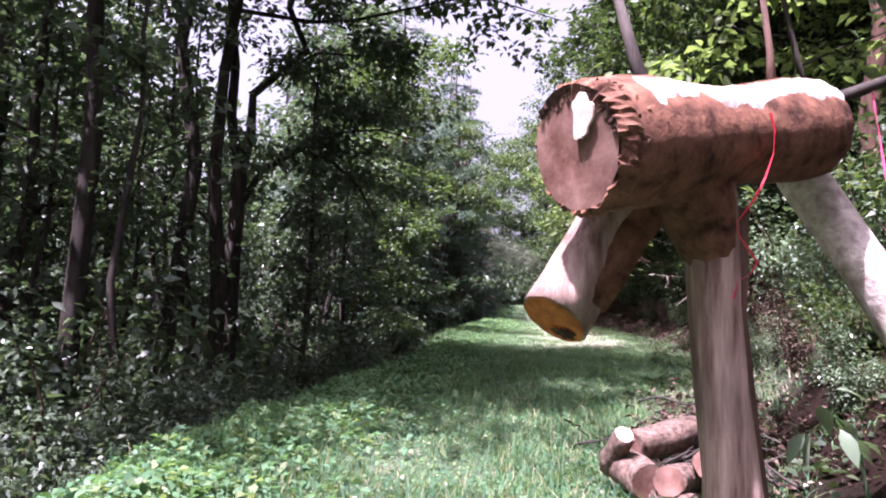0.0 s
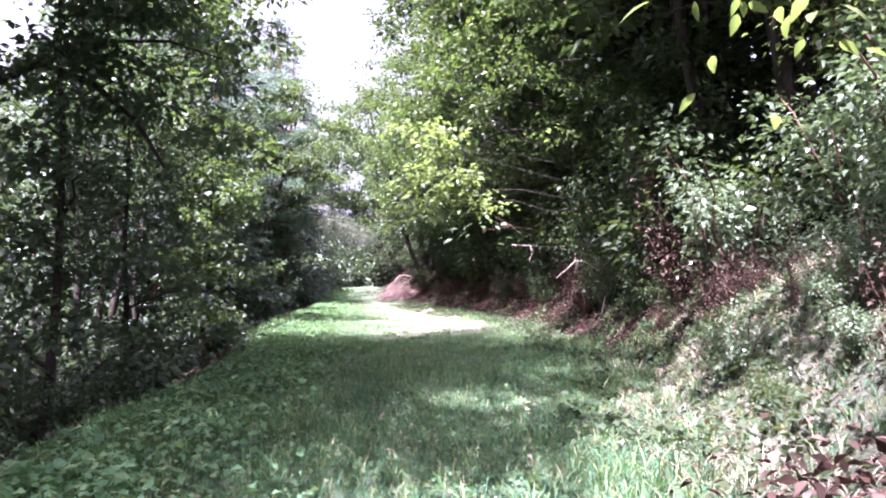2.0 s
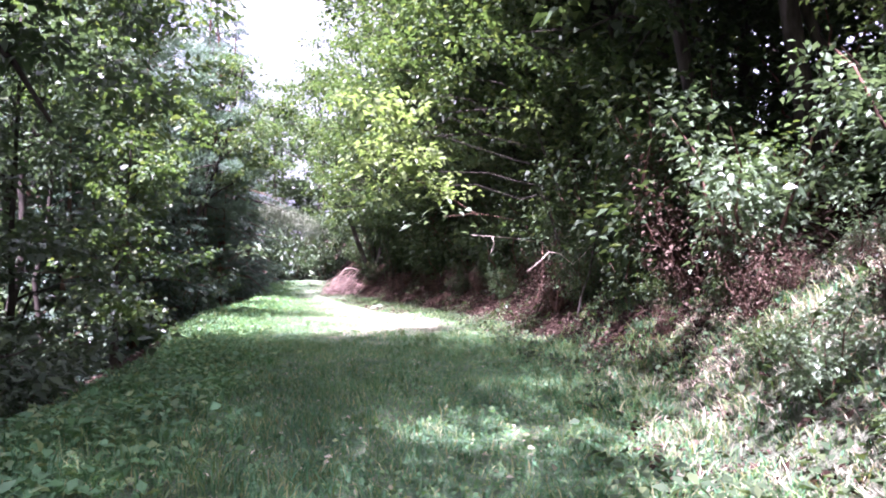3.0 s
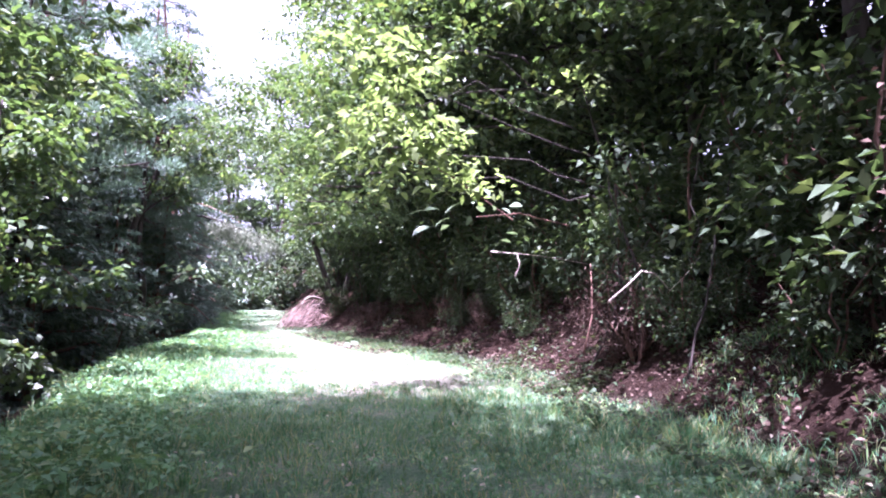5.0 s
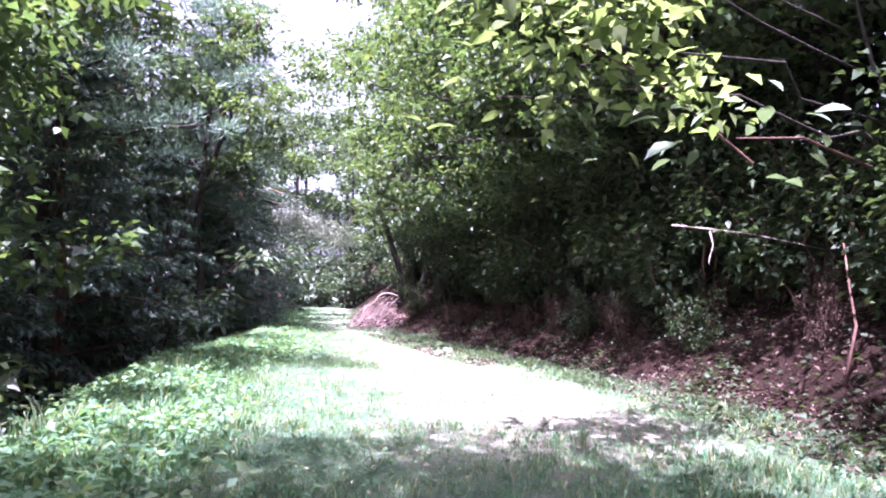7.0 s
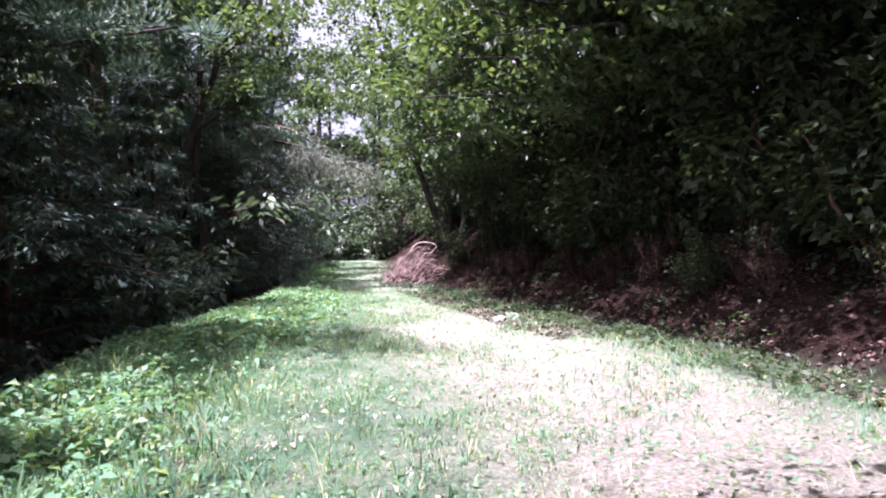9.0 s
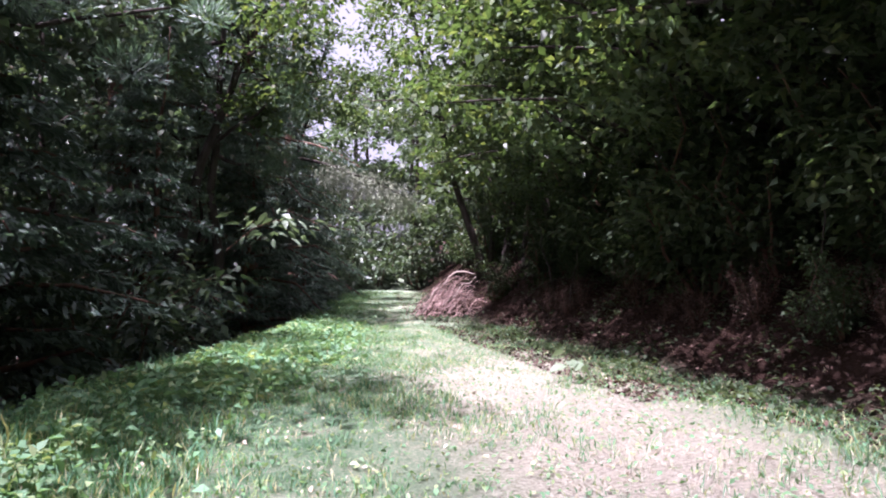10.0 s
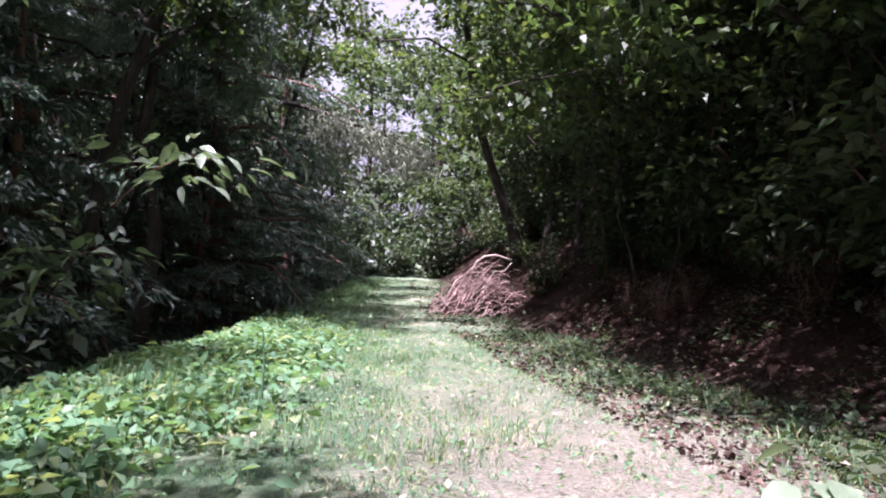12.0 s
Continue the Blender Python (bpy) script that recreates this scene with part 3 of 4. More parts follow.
# ---- bank above the track ----
def bank_trees():
    a = broadleaf("bank_tree", 9.4, 9.4, 10.5, 0.13, 0.24, 3.7, 4200, 0.2, LEAF, 81, "leafy tree rooted in the steep bank", (-1.2, -0.2), bark=BARK, group="trees on the bank", limbs=12)
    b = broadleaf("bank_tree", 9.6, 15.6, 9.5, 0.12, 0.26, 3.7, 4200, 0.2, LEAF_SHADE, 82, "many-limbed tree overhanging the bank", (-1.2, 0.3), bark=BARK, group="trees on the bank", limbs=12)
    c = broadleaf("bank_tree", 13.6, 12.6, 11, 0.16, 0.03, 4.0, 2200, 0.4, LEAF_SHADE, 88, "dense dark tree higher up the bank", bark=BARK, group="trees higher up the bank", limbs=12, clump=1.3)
    rnd = np.random.default_rng(83)
    for x, y, s, k in ((9.0, 5.0, 0.8, 0), (8.9, 12.8, 0.85, 1), (9.2, 18.6, 0.95, 0), (9.9, 21.6, 1.0, 1), (10.0, 24.6, 1.0, 0), (10.1, 27.6, 1.0, 1), (9.9, 30.4, 1.0, 0), (9.3, 33.2, 0.95, 1),
                       (9.4, 36.4, 0.9, 0), (9.2, 39.6, 0.9, 1), (9.6, 43.0, 0.95, 0), (10.2, 47.0, 0.95, 1), (11.2, 51.5, 1.0, 0), (10.6, 6.5, 0.9, 1), (5.8, -5.0, 0.8, 1), (8.0, -1.0, 0.9, 0)):
        put((a, b)[k], x, y, s, rnd.random() * 360)
    d = broadleaf("bank_tree", 10.9, 20.4, 9.0, 0.14, 0.12, 2.9, 6400, 0.17, LEAF, 99, "tree on the bank whose boughs hang over the track edge", (-0.6, 0.0), group="trees on the bank", limbs=15, clump=0.95, bias=(-3.0, 0))
    for x, y, s in ((10.7, 22.6, 0.95), (10.6, 24.7, 1.0), (10.5, 26.8, 1.0), (10.1, 28.9, 1.0), (9.8, 30.9, 1.0), (9.6, 33.0, 0.95), (9.6, 35.2, 0.9), (10.6, 18.0, 0.85)):
        put(d, x, y, s, 50 * rnd.random() - 25)
    for row, x0 in enumerate((13.4, 17.0)):
        y = -5.0 + row
        while y < 60:
            put(c, x0 + rnd.normal() * 0.6, y, 0.9 + 0.3 * rnd.random(), rnd.random() * 360)
            y += 3.8 + row * 0.5
    broadleaf("bank_tree", 5.5, 8.2, 9.5, 0.13, 0.5, 2.0, 1500, 0.15, LEAF, 84, "brown ivy-stemmed tree on the bank above the cut log", (-0.4, -0.2), bark=BARK_BROWN, limbs=8)
    broadleaf("overhanging_tree", 8.9, 13.0, 12, 0.16, 0.4, 4.4, 6000, 0.2, LEAF, 85, "bank tree whose crown reaches across the track", (-2.8, -0.6), bark=BARK, limbs=11, clump=1.2)
    broadleaf("overhanging_tree", 8.6, 15.2, 11, 0.15, 0.42, 3.8, 6500, 0.19, LEAF, 89, "bank tree whose crown reaches across the track", (-2.0, -0.8), bark=BARK, limbs=11, clump=1.1)
    broadleaf("overhanging_tree", 8.8, 11.4, 12, 0.15, 0.28, 3.6, 9000, 0.2, LEAF, 100, "bank tree whose crown reaches across the track", (-1.0, 0.0), limbs=14, clump=1.15, bias=(-2.4, 0))
    broadleaf("overhanging_tree", 9.6, 13.9, 13, 0.16, 0.45, 3.4, 6500, 0.22, LEAF, 101, "bank tree with a dense crown over the bank", (-0.6, 0.0), limbs=14, clump=1.15, bias=(-0.8, 0.2))
    # Added young tree in the sunlit tone, to brighten the bank's crowns.
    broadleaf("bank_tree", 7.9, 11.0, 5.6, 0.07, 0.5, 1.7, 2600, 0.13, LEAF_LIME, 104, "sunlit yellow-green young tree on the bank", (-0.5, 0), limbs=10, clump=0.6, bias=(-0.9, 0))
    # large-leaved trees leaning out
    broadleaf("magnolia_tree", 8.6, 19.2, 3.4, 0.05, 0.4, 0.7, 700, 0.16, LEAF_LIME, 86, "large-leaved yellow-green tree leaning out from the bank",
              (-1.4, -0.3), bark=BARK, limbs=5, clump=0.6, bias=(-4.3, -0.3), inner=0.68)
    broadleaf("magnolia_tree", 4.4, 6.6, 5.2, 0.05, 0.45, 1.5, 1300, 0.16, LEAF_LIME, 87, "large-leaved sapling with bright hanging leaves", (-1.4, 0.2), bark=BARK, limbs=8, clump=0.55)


def bank_shrubs():
    rnd = np.random.default_rng(91)
    a = shrub("bank_bush", 5.7, 8.2, 1.9, 1.1, 2400, 0.095, LEAF_PALE, 92, "sunlit pale-leaved bush on the bank", "bushes on the bank")
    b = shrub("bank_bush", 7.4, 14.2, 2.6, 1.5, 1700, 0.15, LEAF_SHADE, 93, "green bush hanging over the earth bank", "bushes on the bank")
    c = shrub("bank_bush", 4.2, 5.2, 1.6, 1.0, 1900, 0.095, LEAF, 94, "small-leaved bush on the bank beside the log", "bushes on the bank")
    for k in range(56):
        y = 1.5 + k * 0.9 + rnd.normal() * 0.3
        d = (1.5 if y < 13 else 2.0) + 2.8 * rnd.random()
        p = (a, b, c)[0 if y < 12 and k % 2 else (1 if rnd.random() < 0.75 else 2)]
        put(p, float(foot(y)) + d, y, 0.75 + 0.6 * rnd.random(), rnd.random() * 360)
    for k in range(30):
        y = 13.5 + k * 0.8 + rnd.normal() * 0.25
        put(b, float(foot(y)) + 1.5 + 1.1 * rnd.random(), y, 0.8 + 0.45 * rnd.random(), rnd.random() * 360)
    for x, y, s in ((7.0, 16.6, 0.45), (8.0, 22.4, 0.35), (8.3, 26.0, 0.4), (8.1, 38.8, 0.6), (6.3, 14.0, 0.5)):
        put(b, x, y, s, 70 * y)
    for x, y, s in ((3.5, 5.7, 0.5), (3.9, 3.9, 0.6)):
        put(c, x, y, s, 90 * x)
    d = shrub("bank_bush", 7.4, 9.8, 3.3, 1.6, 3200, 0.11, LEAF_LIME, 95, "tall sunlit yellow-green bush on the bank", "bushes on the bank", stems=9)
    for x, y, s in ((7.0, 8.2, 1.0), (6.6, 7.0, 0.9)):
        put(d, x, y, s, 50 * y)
    # Brown brush in the shade-darkened leaves, filling the bank's dark hollow.
    e = shrub("dead_brush", 6.2, 12.6, 1.7, 1.1, 1500, 0.085, DEAD_SHADED, 103, "tangle of brown dead leaves and twigs hanging down the bank", "dead brush on the bank", stems=12, category="dead brush")
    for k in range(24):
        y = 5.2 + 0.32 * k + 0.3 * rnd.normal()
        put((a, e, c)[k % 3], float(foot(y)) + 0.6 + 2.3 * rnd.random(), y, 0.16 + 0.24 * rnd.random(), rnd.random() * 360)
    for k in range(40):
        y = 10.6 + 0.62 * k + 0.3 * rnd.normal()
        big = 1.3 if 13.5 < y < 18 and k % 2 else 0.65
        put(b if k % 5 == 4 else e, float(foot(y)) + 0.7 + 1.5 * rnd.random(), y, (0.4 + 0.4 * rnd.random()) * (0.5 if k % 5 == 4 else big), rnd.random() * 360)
    for x, y, s in ((6.0, 9.2, 1.0), (4.3, 7.6, 0.5), (5.0, 7.2, 0.8), (4.4, 5.8, 0.7)):
        put(a, x, y, s, 40 * x)


def forked_tree():
    """The grey tree at the brow: a straight stem that forks, with one limb bowed towards the track."""
    x, y = -4.6, 14.3
    z = float(gz(x, y))
    rnd = np.random.default_rng(46)
    t = thing("forked_tree", x, y, z, "grey-barked forked tree with a bowed limb, below the track", "tree")
    part("trunk", poly_mesh("trunk", [tube([(0, 0, -0.5), (0.02, 0, 0.3), (0.1, 0, 2.0), (0.12, 0, 4.0), (0.22, 0, 6.2)], [0.3, 0.22, 0.18, 0.165, 0.16], 14, 0.05, 1)], BARK), t)
    limbs = [bent((0.2, 0, 6.0), (-0.5, 0.3, 14.5), 8, 0, 0.02, 2), bent((0.22, 0, 6.0), (2.1, -0.4, 12.8), 8, -0.02, 0.025, 3),
             np.array([(0.18, 0, 5.2), (0.7, 0, 6.1), (1.5, 0, 6.55), (2.2, 0, 6.3), (2.8, -0.1, 5.75), (3.2, -0.15, 5.05)]),
             np.array([(1.5, 0, 6.55), (2.3, 0.2, 7.0), (3.2, 0.3, 7.1), (4.0, 0.4, 6.9)]), bent((0.12, 0, 4.3), (-2.2, 0.4, 6.4), 6, 0.05, 0.03, 5),
             np.array([(0.9, -0.1, 8.2), (1.9, -0.3, 8.6), (3.1, -0.4, 8.5), (3.9, -0.4, 8.2)])]
    centres, radii = [], []
    for k, (line, r) in enumerate(zip(limbs, (0.13, 0.12, 0.075, 0.045, 0.05, 0.045))):
        part("limb", poly_mesh("limb", [tube(line, np.linspace(r, r * 0.3, len(line)), 8, 0.06, k)], BARK), t)
        for w in np.linspace(0.45, 1.0, 12):
            c = np.array([np.interp(w, np.linspace(0, 1, len(line)), line[:, i]) for i in range(3)])
            centres.append(c + rnd.normal(size=3) * [0.55, 0.55, 0.25] + [0, 0, 0.2])
            radii.append(0.3 + 0.4 * rnd.random())
    part("crown", scatter_leaves("crown", centres, radii, 5200, 0.15, LEAF_DARK, 0.4, 0.55, rnd), t)


def tufted_pine(x, y, h, r, base, spread, seed, label, turn=0.0):
    """A pine: bare limbs that carry rounded tufts of long pale needles."""
    rnd = np.random.default_rng(seed)
    t = thing("pine_tree", x, y, float(gz(x, y)), label, "tree", "tufted pines")
    pts, rad = make_trunk(t, h, r, (0.3, 0.1), BARK, seed, 0.15)
    pos, ax = [], []
    for k in range(15):
        u = base + (1 - base) * k / 15
        reach = spread * (1 - 0.75 * ((u - base) / (1 - base)) ** 1.3) * (0.7 + 0.5 * rnd.random())
        ang = turn + k * 2.4 + 0.3 * rnd.normal()
        a = np.array([0.3 * u, 0.1 * u, u * h])
        tip = a + [math.cos(ang) * reach, math.sin(ang) * reach, 0.1 * reach]
        line = bent(a, tip, 6, -0.08, 0.03, seed * 3 + k)
        part("limb", poly_mesh("limb", [tube(line, np.linspace(0.055, 0.018, 6), 6, 0.05, k)], BARK), t)
        for q in range(5):
            c = line[5 if q == 0 else int(rnd.integers(2, 6))] + rnd.normal(size=3) * [0.45, 0.45, 0.12]
            n = 230
            d = unit(rnd.normal(size=(n, 3)) + [0, 0, 0.25])
            pos.append(c + d * [0.62, 0.62, 0.3] * (0.3 + 0.7 * rnd.random((n, 1))) * (0.6 + 0.6 * rnd.random()))
            ax.append(unit(d + [0, 0, 0.5] + 0.35 * rnd.normal(size=(n, 3))))
    pos, ax = np.concatenate(pos), np.concatenate(ax)
    size = 0.17 * (0.7 + 0.6 * rnd.random(len(pos)))
    v, f = leaf_arrays(pos, ax, unit(rnd.normal(size=pos.shape)), size, size * 0.16, 0.12)
    part("crown", raw("crown", v, f, NEEDLE_PALE), t)


woods_below()
forked_tree()
tufted_pine(-2.6, 29.6, 14.5, 0.16, 0.46, 2.6, 64, "pine with rounded pale tufts of needles beside the track")
tufted_pine(0.2, 37.4, 13.0, 0.16, 0.42, 2.6, 65, "pine with rounded pale tufts of needles beside the track", 1.0)
tufted_pine(-5.0, 27.4, 15.0, 0.18, 0.5, 2.6, 66, "pine with rounded pale tufts of needles beside the track", 2.0)
conifers()
far_end()
bank_trees()
bank_shrubs()


# ---- the cut tree at the start ----
def ring_disc(c, n, r, sides=22, seed=0, rough=0.05, dish=0.0):
    """A sawn face: a slightly uneven disc with a dished middle."""
    rnd = np.random.default_rng(seed)
    n = unit(np.asarray(n, float))
    a = unit(np.cross(n, [0.1, 0.2, 1.0]))
    b = np.cross(n, a)
    v, f = [], []
    for k, q in enumerate((1.0, 0.72, 0.38)):
        for s in range(sides):
            w = 2 * math.pi * s / sides
            v.append(np.asarray(c) + r * q * (1 + rough * rnd.normal() * (q > 0.9)) * (math.cos(w) * a + math.sin(w) * b) - n * (dish * (1 - q) + 0.0002 * rnd.normal() * (q < 1)))
    v.append(np.asarray(c) - n * dish)
    for k in range(2):
        for s in range(sides):
            i, j = k * sides + s, k * sides + (s + 1) % sides
            f.append((i, j, j + sides, i + sides))
    for s in range(sides):
        f.append((2 * sides + s, 2 * sides + (s + 1) % sides, 3 * sides))
    return v, f


def cut_tree():
    t = thing("cut_tree", 1.40, 3.1, float(gz(1.4, 3.1)), "sawn tree with a thick reddish log on a forked stem", "fallen tree")
    o = np.array([1.40, 3.1, float(gz(1.4, 3.1))])

    def mesh(name, pts, rad, mat, sides, wob, seed):
        return part(name, poly_mesh(name, [tube(np.asarray(pts) - o, rad, sides, wob, seed)], mat), t)

    e0, e1 = np.array([0.60, 2.66, 1.87]), np.array([1.98, 3.42, 2.17])
    ax = unit(e1 - e0)
    ks = np.linspace(0, 1, 22)
    line = e0 + (e1 - e0) * ks[:, None]
    rad = 0.262 - 0.03 * ks + 0.02 * np.sin(ks * 9)
    rad[-1] *= 0.8
    log = mesh("log", line, rad, LOG_BARK, 30, 0.018, 3)
    part("cut_face", poly_mesh("cut_face", [ring_disc(e0 - ax * 0.034 - o, -ax, 0.25, 40, 5, 0.02, 0.0)], CUT_OLD), log, "weathered grey-brown sawn face")
    # flaking rim of bark and a pale irregular plate on the sawn end
    rnd = np.random.default_rng(8)
    a = unit(np.cross(ax, [0, 0, 1.0]))
    b = np.cross(a, ax)
    ring_v, ring_f, m = [], [], 96
    for k in range(m):
        w = 2 * math.pi * k / m
        d = math.cos(w) * a + math.sin(w) * b
        jag = 0.85 + 0.5 * max(0, math.sin(w - 0.4)) + 0.16 * math.sin(5 * w) + 0.1 * math.sin(11 * w + 1) + 0.06 * math.sin(23 * w)
        for r, h in ((0.232, 0.1 * jag), (0.277, 0.07 * jag), (0.281 + 0.005 * rnd.normal(), 0.035 * jag), (0.276 + 0.006 * rnd.normal(), -0.01 * jag), (0.258 + 0.006 * rnd.normal(), -0.03 - 0.012 * rnd.normal()),
                     (0.226 + 0.01 * rnd.normal(), -0.016), (0.212 + 0.01 * rnd.normal(), 0.02)):
            ring_v.append(e0 + d * r + ax * h - o)
    for k in range(m):
        for q in range(6):
            i, j = 7 * k + q, 7 * ((k + 1) % m) + q
            ring_f.append((i, j, j + 1, i + 1))
    part("bark_rim", poly_mesh("bark_rim", [(ring_v, ring_f)], LOG_BARK, False), log, "crumbling bark rim")
    fv, ff = leaf_arrays(e0 + ax * (0.03 + 0.3 * rnd.random((90, 1)) ** 2) + (lambda w: (np.cos(w) * a + np.sin(w) * b))(rnd.normal(size=(90, 1)) * 0.7 + 0.5) * 0.262 - o,
                         rnd.normal(size=(90, 3)), rnd.normal(size=(90, 3)), 0.03, 0.022)
    tagged(part("loose_bark", raw("loose_bark", fv, ff, LOG_BARK), log, "curled flakes of loose bark"), kind="stuff")
    # strip along the top where the bark has gone, paled to carry the sun there
    top_v, top_f, n_along, n_round = [], [], 60, 14
    up = unit(np.array([0, 0, 1.0]) - ax * ax[2])
    side = np.cross(up, ax)
    wave = np.linspace(0, 6, n_along)
    lo, hi = [side_at + 0.13 * np.sin(2.1 * wave + side_at) + 0.05 * np.sin(6.3 * wave + 2 * side_at) + 0.015 * rnd.normal(size=n_along) for side_at in (-1.1, 1.1)]
    for k in range(n_along):
        u = 0.13 + 0.83 * k / (n_along - 1)
        r = 0.262 - 0.03 * u + 0.02 * math.sin(u * 9)
        for q in range(n_round):
            w = lo[k] + (hi[k] - lo[k]) * q / (n_round - 1)
            edge = -0.012 if q in (0, n_round - 1) or k in (0, n_along - 1) else 0.008 + 0.003 * rnd.normal()
            top_v.append(e0 + (e1 - e0) * u + (r + edge) * (math.cos(w) * up + math.sin(w) * side) - o)
    for k in range(n_along - 1):
        for q in range(n_round - 1):
            i = k * n_round + q
            top_f.append((i, i + 1, i + 1 + n_round, i + n_round))
    part("bare_top", poly_mesh("bare_top", [(top_v, top_f)], SUNLIT_WOOD), log, "pale wood where the bark has gone, sun in its tone")
    # irregular plate of pale wood, and the dark rotten seam behind it
    plate_v, m2 = [], 26
    for h in (0.0, 0.012):
        for k in range(m2):
            w = 2 * math.pi * k / m2
            r = 1 + 0.16 * math.sin(3 * w + 1) + 0.12 * math.sin(5 * w) + 0.06 * math.sin(9 * w + 2)
            plate_v.append(e0 - ax * (0.04 + h) + a * (0.085 + 0.052 * r * math.cos(w) + 0.03 * math.sin(w)) + b * (0.12 + 0.085 * r * math.sin(w) - 0.02 * math.cos(w)) - o)
    plate_f = [tuple(range(m2, 2 * m2))] + [(k, (k + 1) % m2, m2 + (k + 1) % m2, m2 + k) for k in range(m2)]
    part("pale_plate", poly_mesh("pale_plate", [(plate_v, plate_f)], CUT_PALE, False), log, "pale irregular plate on the sawn face")
    seam_v, seam_f, m3 = [], [], 40
    for k in range(m3):
        w = 0.1 + 2.3 * k / (m3 - 1)
        d = math.cos(w) * a + math.sin(w) * b
        deep = 0.055 * math.sin(math.pi * k / (m3 - 1)) ** 0.5 * (1 + 0.3 * math.sin(11 * w) + 0.2 * rnd.normal())
        for r in (0.262, 0.248 - deep * 0.5, 0.24 - deep):
            seam_v.append(e0 - ax * (0.046 - 0.01 * (r < 0.25) * (r < 0.24) + 0.004 * rnd.normal()) + d * r - o)
    for k in range(m3 - 1):
        for q in (0, 1):
            seam_f.append((3 * k + q, 3 * k + 3 + q, 3 * k + 4 + q, 3 * k + 1 + q))
    part("rotten_seam", poly_mesh("rotten_seam", [(seam_v, seam_f)], ROT, False), log, "dark crumbling rotten edge")
    # upright stem
    mesh("stem", [(1.30, 3.12, 1.86), (1.30, 3.1, 1.6), (1.315, 3.1, 1.25), (1.345, 3.1, 0.85), (1.375, 3.1, 0.45), (1.40, 3.1, 0.1), (1.42, 3.1, -0.2)],
         [0.12, 0.122, 0.113, 0.115, 0.125, 0.145, 0.19], BARE_WOOD, 16, 0.06, 4)
    mesh("crotch", [(1.05, 2.98, 2.0), (1.14, 3.04, 1.85), (1.24, 3.08, 1.68), (1.3, 3.1, 1.5), (1.31, 3.1, 1.36)], [0.2, 0.21, 0.175, 0.13, 0.06], LOG_BARK, 22, 0.03, 22)
    mesh("stem_bark", [(1.39, 3.16, 1.7), (1.40, 3.17, 1.2), (1.44, 3.17, 0.7), (1.49, 3.17, 0.2), (1.52, 3.17, -0.2)], [0.1, 0.09, 0.09, 0.11, 0.15], BARK_BROWN, 12, 0.08, 9)
    # forked limb, sawn off
    f0, f1 = np.array([1.0, 3.16, 1.86]), np.array([0.565, 3.08, 1.165])
    k = np.linspace(0, 1, 8)[:, None]
    pts = f0 + (f1 - f0) * k + np.sin(np.pi * k) * [0, 0, 0.03]
    n = unit(unit(f1 - f0) + [-0.2, -0.42, -0.2])
    along = unit(f1 - f0)
    lv, lf = tube(pts - o, [0.18, 0.165, 0.155, 0.15, 0.15, 0.152, 0.156, 0.158], 20, 0.035, 6)
    lv = [np.asarray(p, float) for p in lv]
    for k in range(7 * 20, 8 * 20):
        lv[k] = lv[k] + along * (((f1 - o - lv[k]) @ n) / (along @ n))
    limb = part("forked_limb", poly_mesh("forked_limb", [(lv, lf)], BARE_WOOD), t)
    # Offset bark sleeve that puts the limb's shaded half into its colour.
    shade_side = unit(np.array([0.9, -0.25, -0.3]))
    part("limb_shade_bark", poly_mesh("limb_shade_bark", [tube(pts[:7] + shade_side * 0.055 - o, [0.165, 0.155, 0.146, 0.14, 0.136, 0.132, 0.12], 18, 0.05, 21)], LOG_BARK), limb, "reddish bark sleeve darkening the limb's shaded side")
    part("sawn_face", poly_mesh("sawn_face", [ring_disc(f1 + n * 0.006 - o, n, 0.157, 26, 7, 0.03, 0.004)], CUT_ORANGE), limb, "fresh orange sawn face")
    hole = [ring_disc(f1 + n * 0.012 + np.array(q) - o, n, r, 12, 3 * k, 0.22, 0.01) for k, (q, r) in enumerate((((0.06, 0.02, -0.07), 0.04), ((0.095, 0.015, -0.035), 0.03), ((0.02, 0.03, -0.095), 0.03), ((-0.03, 0.03, -0.1), 0.02)))]
    hole = [([p - n * ((p - (f1 + n * 0.012 - o)) @ n) * 0.9 for p in map(np.asarray, v)], f) for v, f in hole]
    part("rot_hollow", poly_mesh("rot_hollow", hole, ROT), limb, "dark rotten hollow")
    # prop running down into the bank, its sunlit look put into the wood's tone
    mesh("prop", [(1.84, 3.5, 2.12), (1.98, 3.53, 1.92), (2.19, 3.40, 1.48), (2.47, 3.21, 0.8), (2.72, 3.04, 0.2), (2.84, 2.96, -0.1)], [0.11, 0.125, 0.115, 0.105, 0.11, 0.12], SUNLIT_WOOD, 14, 0.05, 12)
    # thin dead branches above
    mesh("branch", [(1.95, 3.42, 2.2), (2.15, 3.45, 2.36), (2.5, 3.5, 2.5), (3.0, 3.6, 2.62)], [0.05, 0.032, 0.028, 0.02], BARK, 8, 0.08, 13)
    mesh("branch", [(1.7, 3.3, 2.3), (1.72, 3.35, 2.55), (1.70, 3.4, 3.0)], [0.03, 0.02, 0.015], BARK_BROWN, 7, 0.08, 14)
    mesh("branch", [(1.05, 3.1, 2.15), (0.98, 3.2, 2.45), (0.9, 3.3, 2.9)], [0.045, 0.035, 0.025], BARK, 7, 0.08, 15)
    mesh("branch", [(1.6, 3.18, 2.28), (1.85, 3.2, 2.2), (1.9, 3.25, 2.0)], [0.014, 0.012, 0.006], ROT, 6, 0.08, 16)


